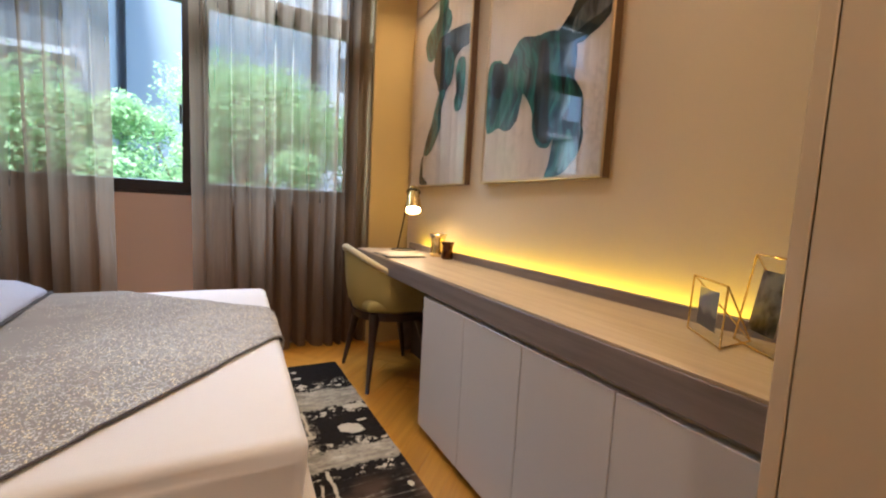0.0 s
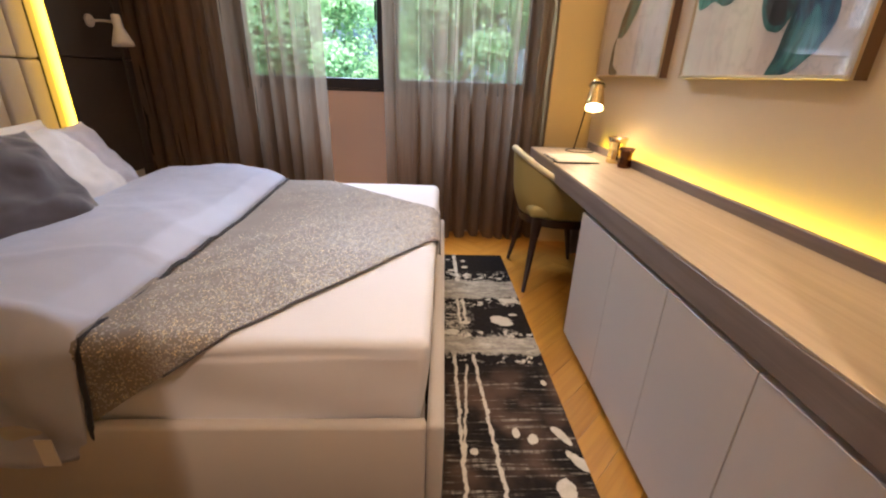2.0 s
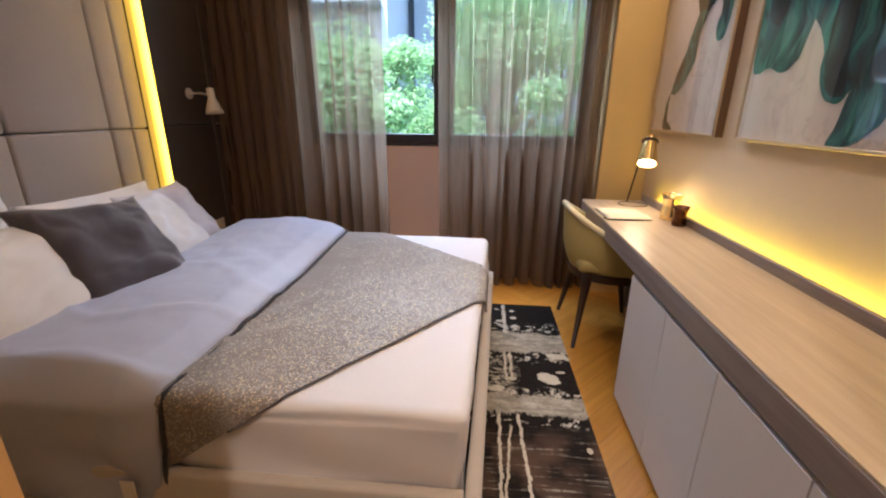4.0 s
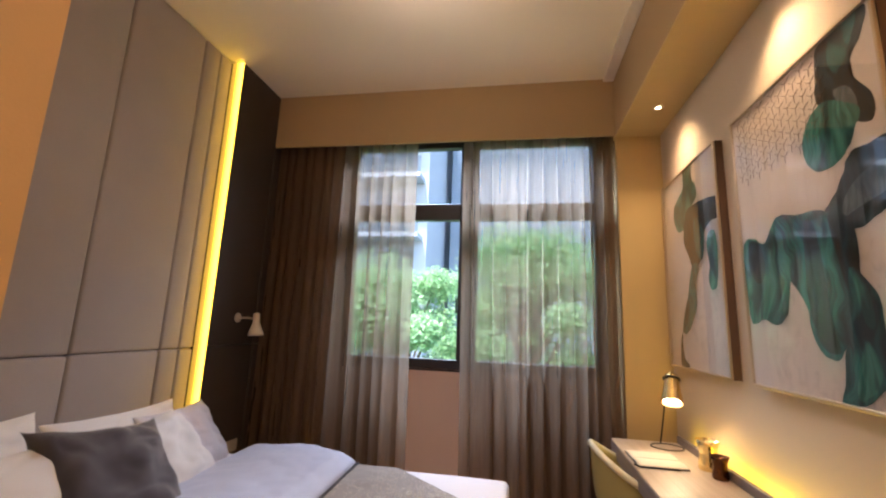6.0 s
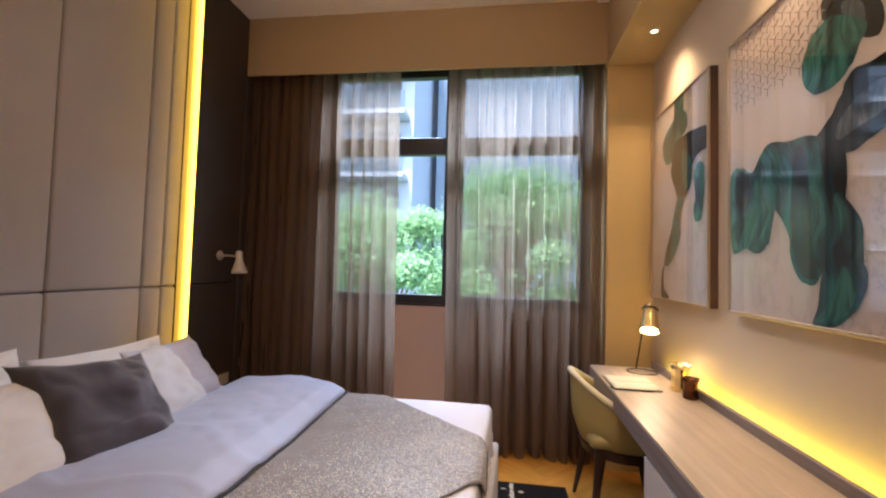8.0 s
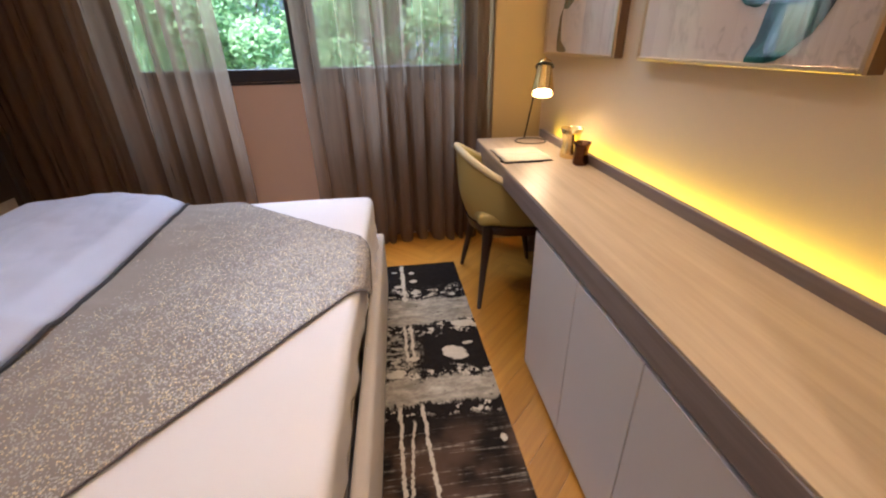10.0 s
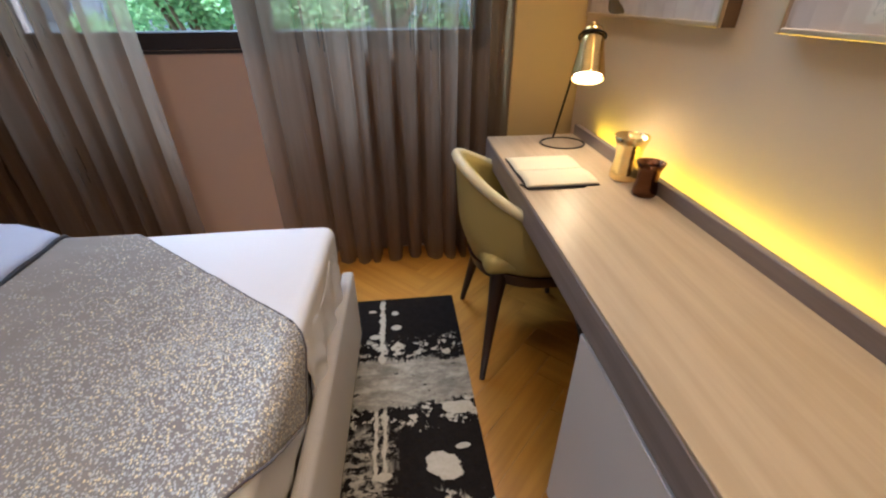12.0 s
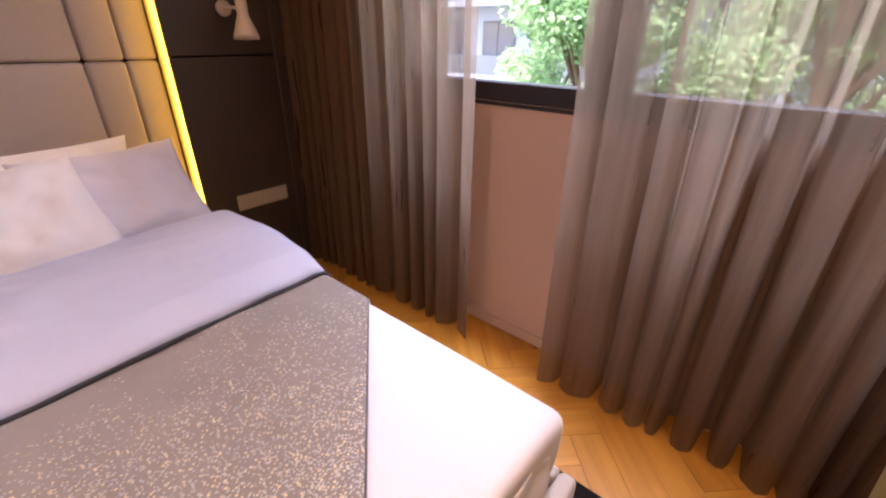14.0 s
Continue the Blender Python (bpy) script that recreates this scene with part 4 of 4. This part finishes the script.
def build_art():
    z0, z1 = 1.196, 2.396

    def picture(y0, y1, label):
        f = thing("framed_picture", (2.72, (y0 + y1) / 2, z0), label, "framed picture", "abstract pictures above the desk")
        for a in ((y0, y0 + 0.012, z0, z1), (y1 - 0.012, y1, z0, z1), (y0 + 0.012, y1 - 0.012, z0, z0 + 0.012), (y0 + 0.012, y1 - 0.012, z1 - 0.012, z1)):
            part("frame", box(2.690, 2.702, *a, bevel=0.002, seg=1), M["artframe"], f, "slim silver-gold frame")
        part("frame_side", box(2.7022, 2.7385, y0, y1, z0, z1), M["artside"], f, "deep dark frame side")
        part("canvas", box(2.6995, 2.7018, y0 + 0.012, y1 - 0.012, z0 + 0.012, z1 - 0.012), M["canvas"], f, "cream canvas")
        bm = bmesh.new()
        bm.faces.new([bm.verts.new((2.694, *q)) for q in ((y0 + 0.012, z0 + 0.012), (y0 + 0.012, z1 - 0.012), (y1 - 0.012, z1 - 0.012), (y1 - 0.012, z0 + 0.012))])
        part("glass", bm, M["art_glass"], f, "reflecting picture glass").visible_shadow = False
        return f
    b = picture(2.140, 2.965, "large framed abstract with teal and black brush strokes on cream")
    a = picture(3.142, 3.930, "framed abstract with a long teal brush stroke on cream")
    T, I, G = M["teal"], M["ink"], M["pale_teal"]
    k = [0]

    def put(f, pts, m, lift=0):
        k[0] += 1
        part("brush_stroke", daub(pts, 2.6991 - 0.00012 * k[0], k[0]), m, f)
    put(b, [(2.37, 2.384), (2.40, 2.28), (2.41, 2.20), (2.36, 2.14), (2.26, 2.05), (2.20, 2.03), (2.19, 2.10), (2.24, 2.18), (2.26, 2.26), (2.20, 2.30), (2.18, 2.384)], I)
    put(b, [(2.31, 2.384), (2.34, 2.31), (2.31, 2.24), (2.25, 2.29), (2.21, 2.384)], T)
    put(b, [(2.33, 2.19), (2.31, 2.12), (2.26, 2.08), (2.25, 2.13), (2.28, 2.18)], M["ash"])
    put(b, [(2.38, 2.18), (2.46, 2.15), (2.50, 2.08), (2.49, 2.01), (2.445, 1.96), (2.39, 1.95), (2.34, 1.96), (2.30, 1.985), (2.27, 2.03), (2.24, 2.08), (2.29, 2.13)], G)
    put(b, [(2.445, 1.76), (2.43, 1.82), (2.38, 1.86), (2.345, 1.90), (2.30, 1.965), (2.23, 1.965), (2.155, 1.955), (2.155, 1.80), (2.24, 1.75), (2.31, 1.73)], I)
    put(b, [(2.36, 1.78), (2.32, 1.86), (2.22, 1.90), (2.155, 1.89), (2.155, 1.83), (2.25, 1.80)], M["ash"])
    put(b, [(2.945, 1.80), (2.86, 1.815), (2.79, 1.78), (2.70, 1.86), (2.60, 1.84), (2.63, 1.75), (2.66, 1.64), (2.68, 1.53), (2.71, 1.465), (2.77, 1.45), (2.835, 1.472), (2.93, 1.46), (2.95, 1.60)], G)
    put(b, [(2.90, 1.80), (2.82, 1.78), (2.80, 1.67), (2.85, 1.62), (2.91, 1.68)], I)
    put(b, [(2.72, 1.84), (2.66, 1.86), (2.60, 1.78), (2.64, 1.62), (2.69, 1.48), (2.72, 1.56), (2.715, 1.70)], T)
    put(b, [(2.69, 1.855), (2.57, 1.842), (2.46, 1.83), (2.38, 1.78), (2.33, 1.70), (2.33, 1.58), (2.36, 1.46), (2.42, 1.37), (2.46, 1.335), (2.52, 1.355), (2.56, 1.42), (2.57, 1.50), (2.61, 1.57), (2.66, 1.64)], T)
    put(b, [(2.54, 1.80), (2.49, 1.78), (2.47, 1.62), (2.46, 1.46), (2.44, 1.36), (2.51, 1.37), (2.55, 1.46), (2.56, 1.60)], I)
    put(b, [(2.42, 1.80), (2.33, 1.76), (2.32, 1.62), (2.35, 1.50), (2.39, 1.60)], I)
    put(b, [(2.36, 1.62), (2.285, 1.555), (2.262, 1.50), (2.275, 1.44), (2.25, 1.37), (2.275, 1.29), (2.33, 1.235), (2.39, 1.206), (2.455, 1.204), (2.435, 1.27), (2.42, 1.36), (2.38, 1.46)], T)
    put(b, [(2.33, 1.40), (2.29, 1.32), (2.33, 1.25), (2.39, 1.23), (2.37, 1.33)], G)
    put(b, [(2.345, 1.60), (2.30, 1.54), (2.295, 1.44), (2.33, 1.46)], G)
    # fine wire pattern in the upper corner
    bm = bmesh.new()
    s = 0.029
    for i in range(13):
        for j in range(7):
            y, z = 2.905 - i * s * 1.5, 2.355 - j * s * 1.732 - (i % 2) * s * 0.866
            if y < 2.36 or z < 2.06:
                continue
            for k_ in range(3):
                t = math.pi * k_ * 2 / 3 + math.pi / 6
                add_tube(bm, [(2.6988, y, z), (2.6988, y + s * 0.97 * math.cos(t), z + s * 0.97 * math.sin(t))], 0.0011, 4, False)
    part("line_pattern", bm, M["artside"], b, "fine dark hexagon lines")
    put(a, [(3.56, 2.384), (3.58, 2.28), (3.72, 2.21), (3.745, 2.12), (3.69, 2.035), (3.60, 2.03), (3.50, 2.12), (3.40, 2.17), (3.40, 2.25), (3.45, 2.30), (3.44, 2.384)], G)
    put(a, [(3.66, 2.20), (3.72, 2.12), (3.67, 2.05), (3.60, 2.06), (3.56, 2.15), (3.48, 2.24), (3.52, 2.28)], T)
    put(a, [(3.54, 2.13), (3.43, 2.14), (3.30, 2.13), (3.157, 2.10), (3.157, 2.00), (3.25, 1.99), (3.33, 1.94), (3.40, 1.80), (3.50, 1.78), (3.56, 1.87), (3.61, 1.95), (3.59, 2.05)], I)
    put(a, [(3.45, 2.05), (3.38, 2.04), (3.33, 1.93), (3.37, 1.81), (3.43, 1.84), (3.46, 1.95)], T)
    put(a, [(3.27, 1.94), (3.20, 1.92), (3.19, 1.80), (3.22, 1.65), (3.29, 1.64), (3.31, 1.72), (3.26, 1.78), (3.31, 1.87)], G)
    put(a, [(3.50, 1.80), (3.43, 1.78), (3.48, 1.67), (3.48, 1.57), (3.55, 1.47), (3.63, 1.415), (3.705, 1.415), (3.67, 1.52), (3.60, 1.62), (3.56, 1.72)], T)
    put(a, [(3.60, 1.56), (3.62, 1.48), (3.69, 1.43), (3.66, 1.52)], I)
    put(a, [(3.707, 1.42), (3.735, 1.36), (3.745, 1.29), (3.70, 1.26), (3.63, 1.215), (3.75, 1.216), (3.757, 1.30), (3.742, 1.37)], I)


def build_fixtures():
    for i, y in enumerate((3.594, 2.58, 1.57, 0.30)):
        x = 2.592 if i < 3 else 1.75
        top = BEAM - 0.0125 if i < 3 else CEIL - 0.001
        d = thing("downlight", (x, y, top), "small round lit downlight in the ceiling", "downlight", "ceiling downlights")
        part("ring", lathe([(0.018, 0.0), (0.032, 0.0), (0.032, -0.004), (0.018, -0.005)], (x, y, top)), M["cream"], d, smooth=True)
        part("bulb", lathe([(0.0, -0.0045), (0.0165, -0.004), (0.0175, 0.0), (0.0, 0.001)], (x, y, top)), M["glow"], d, "glowing bulb")
        if i < 3:
            lamp("downlight_lamp", "SPOT", look((x, y, top - 0.02), (x + 0.03, y, 0)), SPOT, (1.0, 0.70, 0.38), 0.03, 105, 1.0)
        else:
            lamp("entry_lamp", "SPOT", look((x, y, top - 0.02), (x, y, 0)), CORRIDOR, WARM, 0.04, 150, 0.8)
    x, y = 1.215, 2.67
    c = thing("ceiling_spotlight", (x, y, CEIL), "lit cylindrical ceiling spotlight in a beige housing", "ceiling light")
    part("housing", lathe([(0.0, 0.0), (0.045, 0.0), (0.045, -0.105), (0.040, -0.108), (0.0, -0.108)], (x, y, CEIL - 0.001)), M["ceiling"], c, smooth=True)
    part("bulb", lathe([(0.0, -0.109), (0.030, -0.110), (0.037, -0.14), (0.034, -0.19), (0.0, -0.20)], (x, y, CEIL)), M["glow_soft"], c, "glowing bulb", smooth=True)
    lamp("ceiling_lamp", "SPOT", look((x, y, CEIL - 0.225), (x, y, 0)), CEIL_LAMP, WARM, 0.04, 160, 1.0)
    # unseen point light added below the bulb to brighten the ceiling
    lamp("ceiling_fill", "POINT", pose(x, y, CEIL - 0.36), CEIL_LAMP * 0.19, WARM, 0.05)
    part("ring", lathe([(0.034, -0.195), (0.047, -0.20), (0.047, -0.215), (0.034, -0.215)], (x, y, CEIL)), M["brass"], c, smooth=True)
    for t in (0.5, 2.6, 4.7):
        part("rod", tube([(x + 0.041 * math.cos(t), y + 0.041 * math.sin(t), CEIL - 0.10), (x + 0.041 * math.cos(t), y + 0.041 * math.sin(t), CEIL - 0.20)], 0.002, 6), M["brass"], c)
    lamp("desk_lamp_light", "SPOT", look((2.535, 3.478, 1.022), (2.50, 3.36, 0.8)), DESK_LAMP, (1, 0.74, 0.42), 0.03, 150, 0.5)

    s = thing("wall_lamp", (X_DARK, 3.78, 1.39), "cream wall lamp with a bell shade on the dark panelling", "wall lamp")
    part("wall_plate", lathe([(0.0, 0.014), (0.030, 0.014), (0.034, 0.010), (0.034, 0.0), (0.0, 0.0)], (X_DARK + 0.001, 3.78, 1.40), (1, 0, 0)), M["cream"], s, smooth=True)
    part("arm", tube([(X_DARK + 0.012, 3.78, 1.40), (X_DARK + 0.08, 3.785, 1.402), (-0.215, 3.79, 1.395)], 0.007, 8), M["cream"], s, smooth=True)
    part("shade", lathe([(0.0, 0.165), (0.020, 0.162), (0.024, 0.15), (0.024, 0.095), (0.034, 0.07), (0.052, 0.02), (0.056, 0.0), (0.052, 0.001), (0.030, 0.06), (0.0, 0.07)], (-0.195, 3.79, 1.275), (-0.10, 0.05, 1)), M["cream"], s, smooth=True)

    p = thing("switch_plate", (X_DARK, 3.8, 0.47), "wide beige switch plate on the dark panelling", "switch")
    part("plate", box(X_DARK + 0.0015, X_DARK + 0.010, 3.655, 3.945, 0.435, 0.518, bevel=0.003, seg=2), M["switch"], p)
    for i in range(4):
        part("rocker", box(X_DARK + 0.010, X_DARK + 0.013, 3.667 + i * 0.068, 3.729 + i * 0.068, 0.445, 0.508, bevel=0.001, seg=1), M["switch"], p)


def build_rug():
    r = thing("rug", (1.7, 2.5, 0.0), "black and beige abstract rug with pale drips beside the bed", "rug")
    bm = box(1.30, 2.125, 1.25, 3.71, 0.0005, 0.011, bevel=0.003, seg=2)
    part("carpet", bm, M["rug"], r)


# ---- outside ----
def build_tree(x, y, z0, h, r, seed, leaves):
    t = thing("tree", (x, y, z0), "leafy green garden tree outside the window", "tree", "garden trees")
    rnd = random.Random(seed)
    bm = tube([(x, y, z0), (x + 0.05, y, z0 + h * 0.4), (x - 0.05, y + 0.05, z0 + h * 0.8)], [0.16, 0.11, 0.04], 8)
    blobs = []
    for i in range(34):
        a = i * 2.4 + rnd.uniform(-0.4, 0.4)
        zz = z0 + h * rnd.uniform(0.30, 0.97)
        rr = r * rnd.uniform(0.15, 1.25) * (1.4 - (zz - z0) / h)
        e = (x + rr * math.cos(a), y + rr * math.sin(a), zz)
        blobs.append((e, r * rnd.uniform(0.17, 0.38)))
        add_tube(bm, [(x, y, z0 + (zz - z0) * 0.65), e], [0.05, 0.012], 6)
    part("trunk", bm, M["bark"], t)
    bm = bmesh.new()
    for i in range(leaves * 7):
        c, br = blobs[i % len(blobs)]
        d = Vector((rnd.gauss(0, 1), rnd.gauss(0, 1), rnd.gauss(0, 0.75))).normalized() * br * rnd.uniform(0.35, 1.05)
        p = Vector(c) + d
        s = rnd.uniform(0.026, 0.050)
        q = Euler((rnd.uniform(-1, 1), rnd.uniform(-1, 1), rnd.uniform(0, 6.28))).to_matrix()
        bm.faces.new([bm.verts.new(p + q @ Vector(v) * s) for v in ((-1, 0, 0), (0, -0.6, 0.1), (1.1, 0, 0), (0, 0.6, 0.1))])
    part("crown", bm, M["hazed_leaf"], t)


def build_building(x0, x1, y0, depth, z0, floors, fh, wall, label, bay=3.0, balcony=True, openings=True):
    b = thing("apartment_building", ((x0 + x1) / 2, y0, z0), label, "building", "buildings across the garden")
    part("wall", box(x0, x1, y0, y0 + depth, z0, z0 + floors * fh), wall, b)
    part("roof", box(x0 - 0.3, x1 + 0.3, y0 - 0.3, y0 + depth + 0.3, z0 + floors * fh, z0 + floors * fh + 0.4), M["render_white"], b)
    n = max(1, int((x1 - x0) / bay))
    pane = frame_me = slab = rail = None
    for f in range(floors):
        for i in range(n if openings else 0):
            cx, cz = x0 + (i + 0.5) * (x1 - x0) / n, z0 + f * fh + fh * 0.5
            if pane is None:
                w = part("window", box(-0.9, 0.9, -0.05, 0.02, -0.75, 0.85), M["facade_dark"])
                pane = w.data
                g = part("pane", box(-0.8, -0.04, -0.07, -0.051, -0.65, 0.75), M["facade_glass"])
                g2 = part("pane", box(0.04, 0.8, -0.07, -0.051, -0.65, 0.75), M["facade_glass"])
                frame_me = (g.data, g2.data)
            else:
                w = new("window", pane)
                g, g2 = new("pane", frame_me[0]), new("pane", frame_me[1])
            w.parent = b
            w.location = (cx - b.location.x, 0, cz - z0)
            g.parent = g2.parent = w
        if balcony:
            s = part("balcony", box(x0 + 0.2, x1 - 0.2, y0 - 1.2, y0 - 0.001, z0 + f * fh - 0.1, z0 + f * fh + 0.12), M["render_white"], b)
            part("railing", box(x0 + 0.2, x1 - 0.2, y0 - 1.2, y0 - 1.15, z0 + f * fh + 0.12, z0 + f * fh + 0.95), M["facade_glass"], s)


def build_outside():
    structure(part("ground", box(-120, 120, Y_WIN + 0.25, 200, -3.6, -3.4), M["ground"]))
    structure(part("road", box(-60, 60, 13.5, 17.0, -3.395, -3.37), M["road"]))
    structure(part("path", box(-14, -4, 8.0, 9.6, -3.395, -3.37), M["road"]))
    build_tree(-0.45, 8.6, -3.4, 5.75, 1.7, 3, 10000)
    build_tree(-2.6, 11.5, -3.4, 5.0, 1.5, 4, 5000)
    build_tree(1.85, 9.3, -3.4, 6.7, 2.0, 5, 6500)
    build_tree(4.7, 9.2, -3.4, 6.2, 2.2, 6, 6500)
    build_tree(0.9, 11.8, -3.4, 6.2, 1.9, 7, 7000)
    build_tree(7.9, 10.5, -3.4, 6.8, 2.5, 8, 5000)
    build_tree(-5.6, 10.5, -3.4, 3.6, 1.0, 9, 3500)
    build_tree(-8.2, 12.8, -3.4, 4.2, 1.2, 10, 3500)
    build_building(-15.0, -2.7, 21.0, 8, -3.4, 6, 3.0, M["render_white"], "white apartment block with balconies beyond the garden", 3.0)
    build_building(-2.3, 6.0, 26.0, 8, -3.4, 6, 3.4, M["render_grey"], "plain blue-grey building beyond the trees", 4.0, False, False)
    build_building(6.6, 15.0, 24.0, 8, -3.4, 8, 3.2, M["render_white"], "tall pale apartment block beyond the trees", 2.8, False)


build_shell()
build_window()
build_curtain(X_DARK + 0.02, 0.895, ((-0.27, 0.08, 0.014), (-0.20, 0.07, 0.012), (-0.11, 0.09, 0.016), (-0.03, 0.07, 0.013), (0.06, 0.09, 0.016), (0.15, 0.08, 0.016), (0.235, 0.08, 0.015), (0.36, 0.11, 0.022), (0.478, 0.10, 0.018), (0.584, 0.10, 0.022), (0.675, 0.06, 0.012), (0.79, 0.05, 0.020)), 11, "grey-brown sheer curtain hanging to the floor beside the bed", 0.0, 0.035)
build_curtain(1.275, 2.445, ((1.34, 0.03, 0.014), (1.50, 0.11, 0.017), (1.615, 0.025, 0.012), (1.70, 0.020, 0.012), (1.787, 0.12, 0.026), (1.904, 0.12, 0.024), (2.014, 0.11, 0.020), (2.11, 0.03, 0.014), (2.207, 0.12, 0.013), (2.262, 0.12, 0.011), (2.35, 0.07, 0.016)), 23, "grey-brown sheer curtain hanging to the floor beside the desk", 0.035, 0.0)
build_headboard()
build_bed()
build_desk()
build_chair()
build_desk_things()
build_art()
build_fixtures()
build_rug()
for ob in list(scene.objects):
    if ob.parent is None and ob.name.split(".")[0] in ("desk_worktop", "notebook", "pencil", "tumbler", "photo_stand"):
        ob.location.z -= DESK_DROP
    if ob.name.startswith("led_strip") and ob.location.x > 2:
        ob.location.z -= DESK_DROP
build_outside()


# ---- floor planks, herringbone ----
def build_planks():
    floor = scene.objects["floor"]
    w, L, g = 0.12, 0.60, 0.0004
    bm = box(-L / 2 + g, L / 2 - g, -w / 2 + g, w / 2 - g, -0.012, 0.0, bevel=0.0008, seg=1)
    me = bpy.data.meshes.new("plank")
    bm.to_mesh(me)
    bm.free()
    me.materials.append(M["plank"])
    rot = radians(45)
    for k in range(-60, 60):
        for m in range(-14, 14):
            for horiz in (0, 1):
                if horiz:
                    cx, cy, a = k * w + m * L + L / 2, k * w - m * L + w / 2, 0.0
                else:
                    cx, cy, a = k * w + L + w / 2 + m * L, k * w + w - L / 2 - m * L, math.pi / 2
                x = 1.2 + cx * math.cos(rot) - cy * math.sin(rot)
                y = 2.0 + cx * math.sin(rot) + cy * math.cos(rot)
                if not (-0.55 < x < 2.95 and 0.9 < y < 4.4):
                    continue
                if x < 1.45 and y < 3.2:
                    continue
                ob = new("plank", me)
                ob.parent = floor
                ob.matrix_basis = pose(x, y, 0, 0, 0, math.degrees(a + rot))
    structure(part("floor_field", box(-0.45, 2.70, -1.25, 1.2, -0.0118, -0.004), M["plank"], floor))


build_planks()
